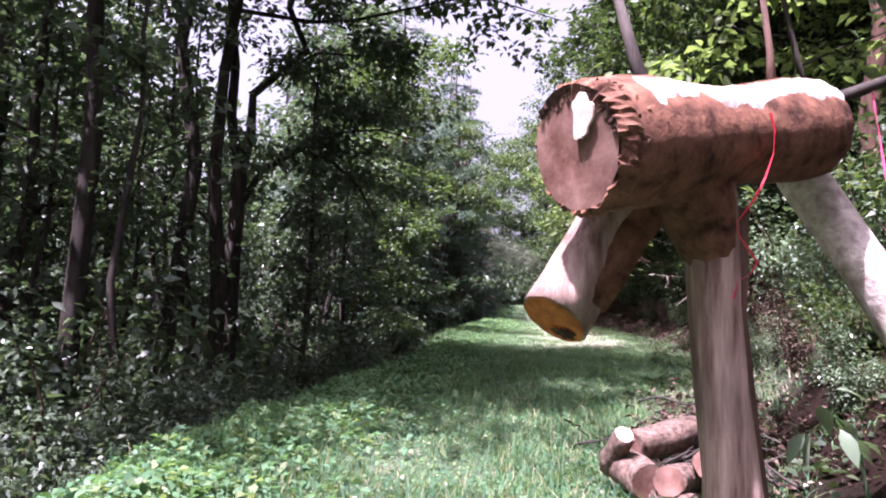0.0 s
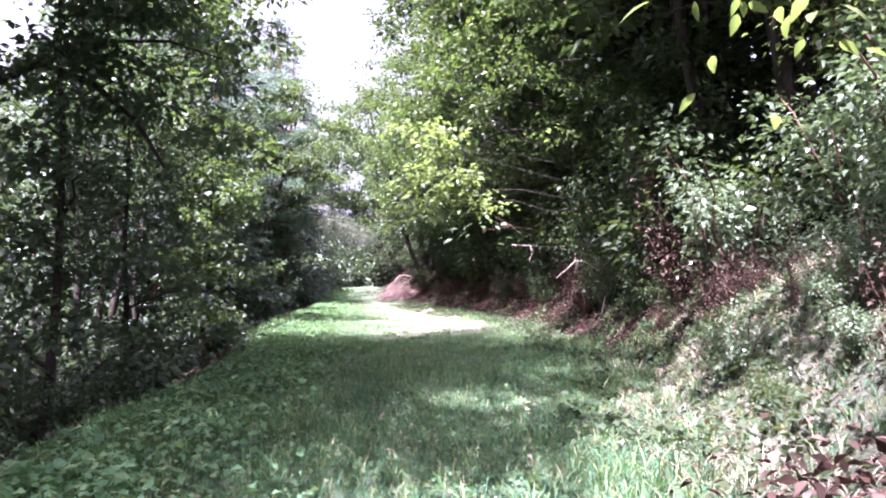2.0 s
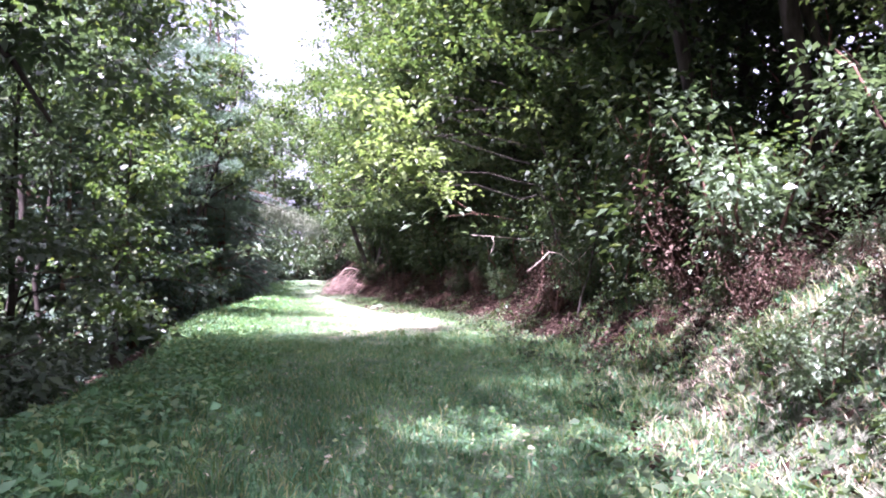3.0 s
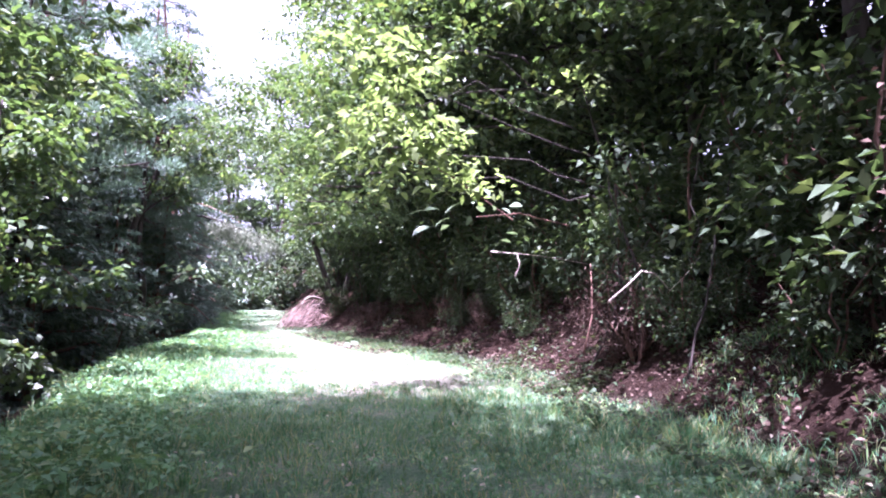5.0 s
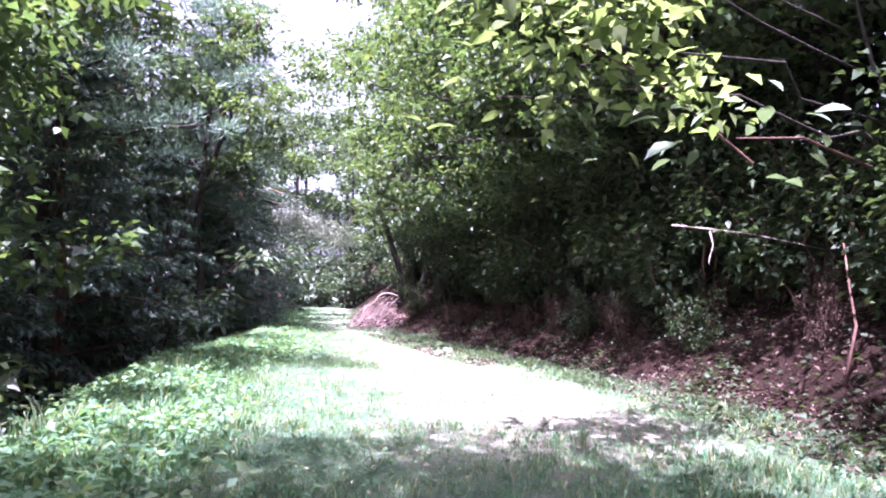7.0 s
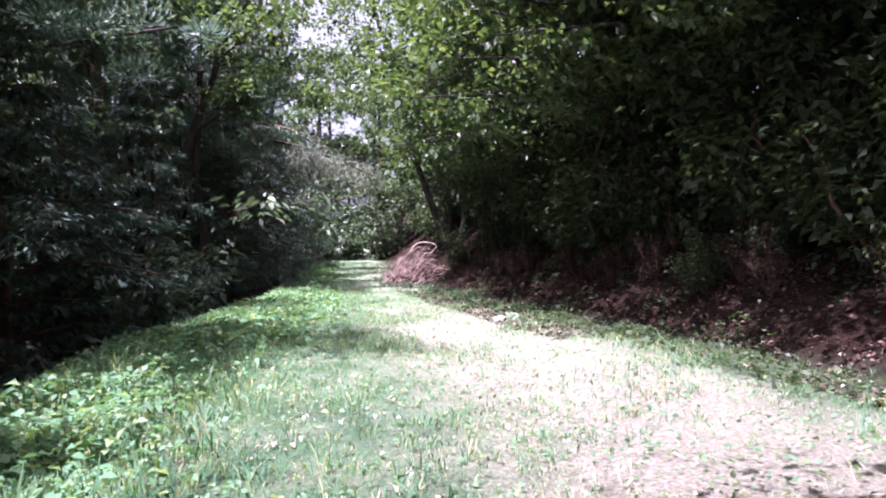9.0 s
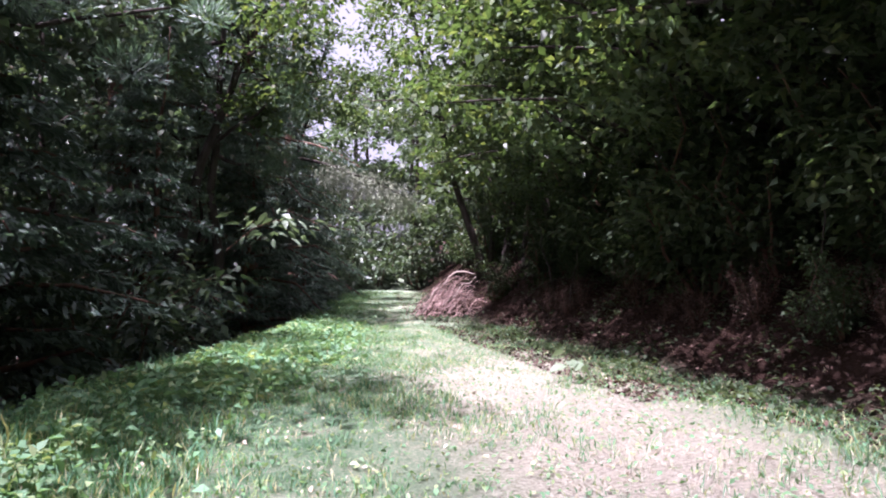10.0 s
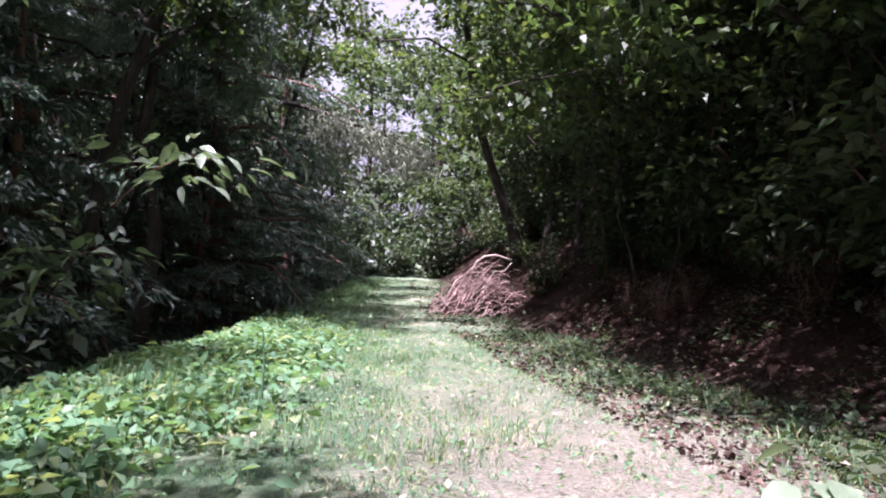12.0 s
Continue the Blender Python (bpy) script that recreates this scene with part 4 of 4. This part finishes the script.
def ribbons():
    def ribbon(pts, width, mat, label):
        pts = np.asarray(pts, float)
        o = pts[0]
        t = thing("ribbon", *o, label, "ribbon")
        v, f = [], []
        for k, p in enumerate(pts - o):
            w = 0.5 * width * np.array([math.cos(k * 0.7), 0.6 * math.sin(k * 0.7), 0.1])
            q = np.array([0.0, 0.0025, 0])
            v += [p - w - q, p + w - q, p + w + q, p - w + q]
        for k in range(len(pts) - 1):
            for s in range(4):
                i, j = 4 * k + s, 4 * k + (s + 1) % 4
                f.append((i, j, j + 4, i + 4))
        part("band", poly_mesh("band", [(v, f)], mat, False), t)

    ribbon([(1.468, 2.84, 2.088), (1.491, 2.852, 2.003), (1.488, 2.864, 1.912), (1.455, 2.876, 1.806), (1.416, 2.888, 1.72), (1.376, 2.9, 1.659), (1.342, 2.912, 1.61), (1.358, 2.924, 1.554), (1.404, 2.936, 1.494), (1.446, 2.948, 1.437), (1.424, 2.96, 1.387), (1.365, 2.972, 1.349), (1.355, 2.984, 1.273)],
           0.011, RED, "red plastic tape looped under the log")
    ribbon([(2.32, 3.46, 2.42), (2.33, 3.46, 2.3), (2.34, 3.45, 2.18), (2.355, 3.45, 2.05), (2.37, 3.45, 1.95), (2.385, 3.45, 1.86)], 0.014, PINK, "pink-red tape hanging from a dead branch")


def cut_log(x, y, z, direction, length, r, seed, label, face=None):
    """A short sawn log with its two faces."""
    t = thing("cut_log", x, y, z, label, "log", "logs beside the cut tree")
    d = unit(np.asarray(direction, float))
    pts = [d * length * (k / 5 - 0.5) for k in range(6)]
    part("bark", poly_mesh("bark", [tube(pts, [r * 0.98, r, r * 1.02, r, r, r * 0.97], 14, 0.08, seed)], LOG_GREY), t)
    for s in (-1, 1):
        part("sawn_face", poly_mesh("sawn_face", [ring_disc(d * s * (length / 2 + 0.006), d * s, r * 0.93, 14, seed + s, 0.05, 0.003)], face or CUT_OLD), t)


def wood_heap():
    for k, (x, y, z, d, le, r, face) in enumerate((
            (1.20, 4.45, 0.26, (0.12, -0.5, 0.62), 0.34, 0.065, CUT_PALE), (1.30, 4.42, 0.14, (0.15, -1.0, -0.08), 0.5, 0.12, CUT_OLD), (1.56, 4.25, 0.12, (-0.55, -0.7, 0.12), 0.45, 0.1, CUT_OLD),
            (1.75, 4.35, 0.2, (-0.3, -0.9, 0.2), 0.5, 0.09, CUT_OLD), (1.60, 4.7, 0.3, (0.8, 0.4, 0.1), 0.6, 0.11, CUT_OLD), (1.46, 4.1, 0.04, (0.6, -0.7, 0.05), 0.26, 0.06, CUT_PALE))):
        cut_log(x, y, z + float(gz(x, y)) + 0.02, d, le, r, 100 + k, "short sawn log in a heap beside the cut tree", face)
    rnd = np.random.default_rng(5)
    t = thing("root_heap", 1.95, 5.0, float(gz(1.95, 5.0)), "heap of dead leaves, roots and bark on the verge", "debris heap")
    for k in range(60):
        c = rnd.normal(size=3) * [0.4, 0.45, 0.0] + [0, 0, 0.1 + 0.45 * rnd.random()]
        c[2] *= math.exp(-(c[0] ** 2 + c[1] ** 2) / 0.5)
        d = unit(rnd.normal(size=3) * [1, 1, 0.5]) * (0.15 + 0.35 * rnd.random())
        part("root", poly_mesh("root", [tube(bent(c - d, c + d, 9, 0.12, 0.03, k), np.linspace(0.009, 0.003, 9), 5, 0.1, k, False)], BARK), t)
    centres = [(0, 0, 0.12), (0.3, 0.2, 0.15), (-0.3, 0.1, 0.1), (0.2, -0.3, 0.12), (-0.1, 0.4, 0.12), (0.5, 0.6, 0.3), (0.25, 0.9, 0.3)]
    part("dead_leaves", scatter_leaves("dead_leaves", centres, [0.35, 0.4, 0.3, 0.3, 0.3, 0.45, 0.4], 1500, 0.075, DEAD_SHADED, 0.7, 0.5, rnd), t)


def brush_pile():
    rnd = np.random.default_rng(15)
    x0, y0 = 6.9, 40.0
    t = thing("brush_pile", x0, y0, float(gz(x0, y0)), "heap of dry pinkish-brown branches beside the track", "brush pile")
    sticks = []
    for k in range(260):
        c = np.array([rnd.normal() * 0.36, rnd.normal() * 0.42, 0])
        hgt = 1.25 * max(0.0, 1 - (c[0] ** 2 + c[1] ** 2) / 0.8) ** 0.5 * rnd.random()
        a = c + [-0.15 - 0.35 * rnd.random(), rnd.normal() * 0.3, hgt * 0.4 - 0.1]
        b = c + [0.15 + 0.35 * rnd.random(), rnd.normal() * 0.4, hgt * (0.6 + 0.6 * rnd.random())]
        sticks.append(tube(bent(a, b, 5, 0.16 + 0.1 * rnd.random(), 0.06, k), np.linspace(0.014, 0.004, 5), 4, 0, 0, False))
    tagged(part("twig_mass", poly_mesh("twig_mass", sticks, TWIG), t), kind="stuff")
    arch = bent((-0.85, -0.2, 0.1), (0.75, -0.3, 1.25), 9, 0.28, 0.02, 3)
    part("arched_branch", poly_mesh("arched_branch", [tube(arch, np.linspace(0.035, 0.02, 9), 7, 0.1, 1), tube(bent((-0.3, -0.4, 0.3), (0.8, -0.2, 1.2), 6, 0.03, 0.05, 4), np.linspace(0.03, 0.015, 6), 6, 0.1, 2)], STICK), t, "pale arched branch")
    part("dead_leaves", scatter_leaves("dead_leaves", [(-0.3, 0, 0.15), (0.3, 0.1, 0.3), (0, -0.5, 0.1), (-0.6, -0.4, 0.05), (0.5, -0.5, 0.2)], [0.5, 0.6, 0.5, 0.4, 0.5], 2600, 0.09, DEAD_SHADED, 0.6, 0.4, rnd), t)


def dead_sticks():
    def stick(pts, r, label, wood=None):
        o = np.asarray(pts[0], float)
        t = thing("dead_branch", *o, label, "branch", "dead branches on the bank")
        part("wood", poly_mesh("wood", [tube(np.asarray(pts, float) - o, np.linspace(r, r * 0.45, len(pts)), 7, 0.1, 3)], wood or STICK), t)

    stick([(5.75, 16.4, 1.22), (6.0, 16.35, 1.42), (6.15, 16.3, 1.58), (6.4, 16.35, 1.55), (6.75, 16.5, 1.36), (7.0, 16.5, 1.55), (7.25, 16.5, 1.8)], 0.013, "crooked pale dead branch over the bank")
    stick([(6.47, 20.84, 2.17), (6.8, 20.7, 2.14), (7.4, 20.6, 2.1), (8.1, 20.5, 2.0), (8.9, 20.5, 1.9)], 0.01, "thin pale dead branch sticking out of the bank")
    stick([(7.0, 20.8, 2.12), (7.05, 20.8, 1.95), (6.95, 20.75, 1.78), (6.9, 20.7, 1.7)], 0.01, "thin curling dead twig on the bank")
    stick([(7.3, 19.2, 0.3), (7.5, 19.2, 1.0), (7.65, 19.4, 1.42), (7.7, 19.5, 1.9)], 0.02, "upright bare root on the bank", BARK_BROWN)
    stick([(6.6, 16.9, 0.5), (6.75, 17.0, 1.0), (6.8, 17.0, 1.4)], 0.018, "upright bare root on the bank", BARK_BROWN)
    stick([(6.9, 17.8, 0.6), (6.7, 18.0, 1.2), (6.9, 18.1, 1.5), (7.2, 18.1, 1.3)], 0.014, "bent bare root on the bank", BARK_BROWN)


def faded_bough():
    rnd = np.random.default_rng(17)
    base, tip = np.array([2.3, 41.2, 5.2]), np.array([5.6, 39.8, 3.85])
    t = thing("faded_bough", *base, "long pale dying pine bough hanging over the track", "branch")
    line = bent((0, 0, 0), tip - base, 7, 0.04, 0.02, 2)
    part("wood", poly_mesh("wood", [tube(line, np.linspace(0.06, 0.015, 7), 6, 0.1, 3)], BARK), t)
    n = 2600
    w = 0.25 + 0.75 * rnd.random(n)
    p = np.array([np.interp(w, np.linspace(0, 1, 7), line[:, i]) for i in range(3)]).T + rnd.normal(size=(n, 3)) * [0.3, 0.3, 0.16] - np.abs(rnd.normal(size=(n, 1))) * [0, 0, 0.35]
    v, f = leaf_arrays(p, unit(rnd.normal(size=(n, 3)) + [0.5, -0.3, -1.2]), unit(rnd.normal(size=(n, 3)) + [0, 0, 1]), 0.2, 0.03, 0.1)
    part("needles", raw("needles", v, f, NEEDLE_DEAD), t)


cut_tree()
ribbons()
wood_heap()
brush_pile()
dead_sticks()
faded_bough()


# ---- single plants with leaves that stand out ----
def blade_mesh(name, length, width, mat):
    """One broad leaf with a midrib fold and a drooping tip."""
    v, f = [], []
    for k, (s, w) in enumerate(((0, 0.06), (0.2, 0.7), (0.45, 1.0), (0.75, 0.65), (1.0, 0.03))):
        y, z = s * length, -0.28 * length * s * s
        v += [(-w * width / 2, y, z + 0.12 * w * width), (0, y, z), (w * width / 2, y, z + 0.12 * w * width)]
    for k in range(4):
        for j in (0, 1):
            i = 3 * k + j
            f.append((i, i + 1, i + 4, i + 3))
    return poly_mesh(name, [(v, f)], mat)


def sprig(name, x, y, z, label, mat, leaves, length, spread, seed, stem=None, category="plant", width=0.45, rise=0.0):
    rnd = np.random.default_rng(seed)
    t = thing(name, x, y, z, label, category)
    stem = stem or [(0, 0, -0.3), (0, 0, 0)]
    part("stem", poly_mesh("stem", [tube(stem, np.linspace(0.012, 0.006, len(stem)), 6, 0, 0, False)], BARK_BROWN if category == "branch" else WEED), t)
    me = blade_mesh("leaf", length, length * width, mat)
    for k in range(leaves):
        c = rnd.normal(size=3) * spread
        ang = math.atan2(c[1], c[0]) - math.pi / 2 + 0.4 * rnd.normal()
        ob = part("leaf", me, t)
        s = 0.7 + 0.6 * rnd.random()
        ob.matrix_local = Matrix.LocRotScale(c, Euler((rise + 0.3 * rnd.normal(), 0.4 * rnd.normal(), ang)), (s, s, s))


sprig("broadleaf_sprig", 1.92, 3.2, 0.68, "pale broad-leaved sprig hanging beside the log", LEAF_PALE, 14, 0.15, (0.1, 0.06, 0.08), 1, [(0.35, 0.3, -0.5), (0.2, 0.15, -0.1), (0, 0, 0.05)], rise=-0.7)
sprig("leafy_branch", 1.96, 32.2, 2.3, "bright silvery broad leaves on a branch at the wood's edge", LEAF_PALE, 60, 0.22, (0.4, 0.25, 0.16), 2,
      [(-0.9, 0.5, -0.5), (-0.4, 0.2, -0.1), (0, 0, 0.05), (0.3, 0, 0)], "branch", rise=-0.3)
sprig("leafy_branch", 1.1, 32.6, 1.35, "dull green broad leaves on a low branch", LEAF_DARK, 26, 0.18, (0.4, 0.25, 0.14), 3, [(-0.8, 0.5, -0.6), (-0.4, 0.2, -0.1), (0, 0, 0)], "branch", rise=-0.3)
sprig("tall_weed", 2.97, 30.2, 0.42, "tall upright weed at the brow of the track", WEED, 16, 0.15, (0.07, 0.07, 0.16), 4, [(0, 0, -0.5), (0.02, 0, 0), (0, 0, 0.25)], rise=0.4, width=0.35)
sprig("broadleaf_seedling", 5.8, 27.65, 0.25, "bright broad-leaved seedling in the dead leaves", LEAF_PALE, 6, 0.22, (0.08, 0.08, 0.06), 5, [(0, 0, -0.3), (0, 0, 0)], width=0.7)
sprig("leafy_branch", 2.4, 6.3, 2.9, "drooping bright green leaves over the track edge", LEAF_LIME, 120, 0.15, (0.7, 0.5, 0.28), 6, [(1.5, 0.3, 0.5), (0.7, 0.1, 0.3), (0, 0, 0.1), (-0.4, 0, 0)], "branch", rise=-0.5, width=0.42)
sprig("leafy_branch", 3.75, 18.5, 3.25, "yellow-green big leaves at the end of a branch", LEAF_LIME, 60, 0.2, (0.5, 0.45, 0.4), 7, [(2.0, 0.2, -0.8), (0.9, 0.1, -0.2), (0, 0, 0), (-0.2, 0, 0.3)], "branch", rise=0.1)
sprig("leafy_branch", 4.6, 17.6, 2.3, "glossy white-lit big leaves low on the bank tree", LEAF_PALE, 18, 0.22, (0.45, 0.3, 0.15), 8, [(1.6, 0.3, 0.0), (0.7, 0.1, 0.1), (0, 0, 0)], "branch", rise=-0.2)


# ---- grass, weeds and litter ----
def blades(name, n, where, height, width, mat, label, spread=0.5, tuft=7):
    """Grass in small tufts: each blade a narrow bent leaf."""
    x, y = where(n // tuft)
    m = len(x)
    size = np.repeat(0.55 + 0.9 * rng.random(m) ** 2, tuft)
    x, y = np.repeat(x, tuft) + 0.035 * rng.normal(size=m * tuft), np.repeat(y, tuft) + 0.035 * rng.normal(size=m * tuft)
    n = len(x)
    ang = rng.random(n) * 2 * math.pi
    h = height * size * (0.5 + 0.8 * rng.random(n)) * (0.5 + 1.1 * patchy(y, x, 2.1) * patchy(x, y, 0.7))
    lean = spread * (0.3 + rng.random(n)) * h
    d = np.stack([np.cos(ang), np.sin(ang), np.zeros(n)], 1)
    s = np.stack([-np.sin(ang), np.cos(ang), np.zeros(n)], 1) * (width * (0.7 + 0.6 * rng.random(n)))[:, None]
    p = np.stack([x, y, gz(x, y) - 0.01], 1)
    up = np.array([0, 0, 1.0])
    mid = p + d * (lean * 0.4)[:, None] + up * (h * 0.62)[:, None]
    tip = p + d * lean[:, None] + up * (h * 0.95)[:, None]
    v = np.stack([p, mid + s, tip, mid - s], 1).reshape(-1, 3)
    tagged(new(name, raw(name, v, np.arange(4 * n).reshape(-1, 4), mat)), label, "grass", kind="stuff")


def patchy(x, y, s=0.9):
    return 0.5 + 0.25 * np.sin(x * 2.3 * s + 1.3 * np.sin(y * 1.1 * s)) + 0.25 * np.sin(y * 1.9 * s + 1.7 * np.sin(x * 1.5 * s + 2))


def near_first(n, y0=1.0, y1=56.0):
    """Places along the track, closer together near the walked stretch."""
    u = rng.random(n)
    y = np.where(u < 0.9, y0 + (36 - y0) * rng.random(n), 36 + (y1 - 36) * rng.random(n))
    return y


def on_track(n):
    y = near_first(n)
    x = brow(y) - 0.7 + (foot(y) - brow(y) + 0.9) * rng.random(n)
    mid = 0.5 * (brow(y) + foot(y)) - 0.4
    bare = 0.5 * np.exp(-((x - mid - 1.5) / 1.5) ** 4) * (y > 18.3)
    keep = rng.random(n) < np.where(y < 18.3, 0.5, 0.25) + 0.75 * patchy(x, y) - bare
    return x[keep], y[keep]


def on_verge(n):
    y = near_first(n)
    x = brow(y) + 0.45 - np.where(y < 22, 0.85, 1.5) * rng.random(n) ** 0.8 + 0.9 * rng.random(n) ** 2
    return x, y


def on_dry(n):
    y = near_first(n, 1.0, 48)
    x = brow(y) + (foot(y) - brow(y) + 0.6) * rng.random(n)
    mid = 0.5 * (brow(y) + foot(y)) + 0.8
    keep = rng.random(n) < (1 - patchy(x, y, 0.8)) ** 0.8 * 0.6 + 0.6 * np.exp(-(((x - mid) / 1.8) ** 4)) * (y > 18)
    keep &= (y > 18) | (rng.random(n) < 0.3)
    return x[keep], y[keep]


def on_foot(n):
    y = 4.5 + 11.5 * rng.random(n)
    x = foot(y) - 0.9 + 2.6 * rng.random(n) ** 1.3
    keep = rng.random(n) < 0.15 + patchy(x, y, 1.7)
    return x[keep], y[keep]


def on_foot_dry(n):
    y = 6.2 + 5.8 * rng.random(n)
    x = foot(y) - 0.3 + 2.4 * rng.random(n)
    keep = rng.random(n) < 1.1 - patchy(x, y, 1.7)
    return x[keep], y[keep]


blades("track_grass", 280000, on_track, 0.13, 0.004, GRASS, "short uneven green grass on the track", 0.9)
blades("verge_grass", 60000, on_verge, 0.19, 0.0042, GRASS, "longer grass along the brow of the track")
def on_sunny_brow(n):
    y = 18.5 + 16 * rng.random(n)
    x = brow(y) + 1.5 - 2.0 * rng.random(n)
    keep = rng.random(n) < patchy(x, y, 1.5) ** 0.7
    return x[keep], y[keep]


blades("brow_grass", 26000, on_sunny_brow, 0.16, 0.006, GRASS, "tall pale grass on the sunny brow of the track", 0.7)
blades("dry_grass", 130000, on_dry, 0.04, 0.0026, STRAW, "flattened straw-coloured grass on the track", 1.6)
blades("bank_grass", 34000, on_foot, 0.13, 0.0045, GRASS, "green grass along the foot of the bank", 1.0)
blades("bank_straw", 15000, on_foot_dry, 0.12, 0.0036, STRAW, "bleached dry grass on the sunny foot of the bank", 1.5)


def weeds(name, n, where, leaf, mat, label, low=0.02, high=0.14, category="weeds"):
    x, y = where(n)
    n = len(x)
    lush = 0.35 + 0.9 * patchy(x, y, 2.6) * patchy(y, x, 1.1) ** 0.5
    p = np.stack([x, y, gz(x, y) + low + (high - low) * rng.random(n) * lush], 1)
    ax = unit(rng.normal(size=(n, 3)) * [1, 1, 0.35])
    size = leaf * (0.5 + rng.random(n))
    v, f = leaf_arrays(p, ax, unit(rng.normal(size=(n, 3)) * 0.4 + [0, 0, 1]), size, size * 0.6, 0.2)
    tagged(new(name, raw(name, v, f, mat)), label, category, kind="stuff")


def weeds_verge(n):
    y = near_first(n)
    x = brow(y) + 0.5 - np.where(y < 22, 0.8, 1.7) * rng.random(n) + 0.5 * np.abs(rng.normal(size=n))
    keep = rng.random(n) < 0.3 + 0.9 * patchy(x, y, 1.4)
    return x[keep], y[keep]


def weeds_track(n):
    y = near_first(n)
    x = brow(y) + (foot(y) - brow(y)) * rng.random(n)
    keep = rng.random(n) < np.where(y < 17, 0.95, 0.45) * (0.4 + patchy(x, y, 1.6))
    return x[keep], y[keep]


def litter_bank(n):
    y = near_first(n)
    x = foot(y) - np.where(y > 26, 1.5, 0.5) + 4.6 * rng.random(n) ** 1.2
    keep = (y > 10.5) | (rng.random(n) < 0.6)
    return x[keep], y[keep]


def litter_slope(n):
    y = near_first(n)
    x = brow(y) - 0.6 - 6 * rng.random(n)
    return x, y


def litter_track(n):
    y = near_first(n, 1.0, 45)
    x = brow(y) + 0.8 + (foot(y) - brow(y) - 0.4) * rng.random(n)
    keep = rng.random(n) < (1.15 - patchy(x, y, 1.9)) ** 3
    return x[keep], y[keep]


def creepers(n):
    y = near_first(n)
    x = foot(y) - 0.9 + 2.8 * rng.random(n)
    keep = rng.random(n) < patchy(x, y, 1.3) ** 2
    return x[keep], y[keep]


weeds("verge_weeds", 60000, weeds_verge, 0.07, WEED, "low broad-leaved weeds along the brow of the track", 0.03, 0.26)
weeds("track_weeds", 90000, weeds_track, 0.038, WEED, "small clover-like weeds among the grass", 0.01, 0.075)
weeds("bank_litter", 48000, litter_bank, 0.058, DEAD_SHADED, "brown dead leaves lying on the bank", 0.005, 0.05, "leaf litter")
weeds("slope_litter", 16000, litter_slope, 0.09, DEAD_SHADED, "brown dead leaves on the wooded slope", 0.005, 0.05, "leaf litter")
weeds("track_litter", 9000, litter_track, 0.045, STRAW, "scattered dead leaves on the track", 0.01, 0.06, "leaf litter")
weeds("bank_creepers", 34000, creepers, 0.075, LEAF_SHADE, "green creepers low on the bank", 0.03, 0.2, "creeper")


def weeds_lush(n):
    y = 26.5 + 8.5 * rng.random(n)
    x = brow(y) + 1.2 - 2.0 * rng.random(n) + 0.45 * rng.normal(size=n)
    keep = rng.random(n) < 0.1 + 0.9 * patchy(x, y, 1.8)
    return x[keep], y[keep]


weeds("lush_weeds", 16000, weeds_lush, 0.11, WEED, "lush broad-leaved weeds on the sunny brow", 0.03, 0.26)


# ---- hanging stems and roots on the shaded bank ----
def hanging_stems():
    rnd = np.random.default_rng(33)
    for k in range(22):
        y = 14.0 + 22 * rnd.random()
        x = float(foot(y)) + 0.5 + 1.6 * rnd.random()
        z = float(gz(x, y))
        top = (x + 0.5 * rnd.normal() + 0.3, y + 0.4 * rnd.normal(), z + 1.4 + 1.4 * rnd.random())
        o = np.array([x, y, z - 0.1])
        t = thing("hanging_root", *o, "thin brown root or vine hanging down the bank", "root", "roots on the bank")
        part("wood", poly_mesh("wood", [tube(bent((0, 0, 0), np.array(top) - o, 9, 0.0, 0.025, 300 + k), np.linspace(0.02, 0.009, 9) * (0.6 + 0.8 * rnd.random()), 5, 0.1, k, False)], BARK), t)


hanging_stems()
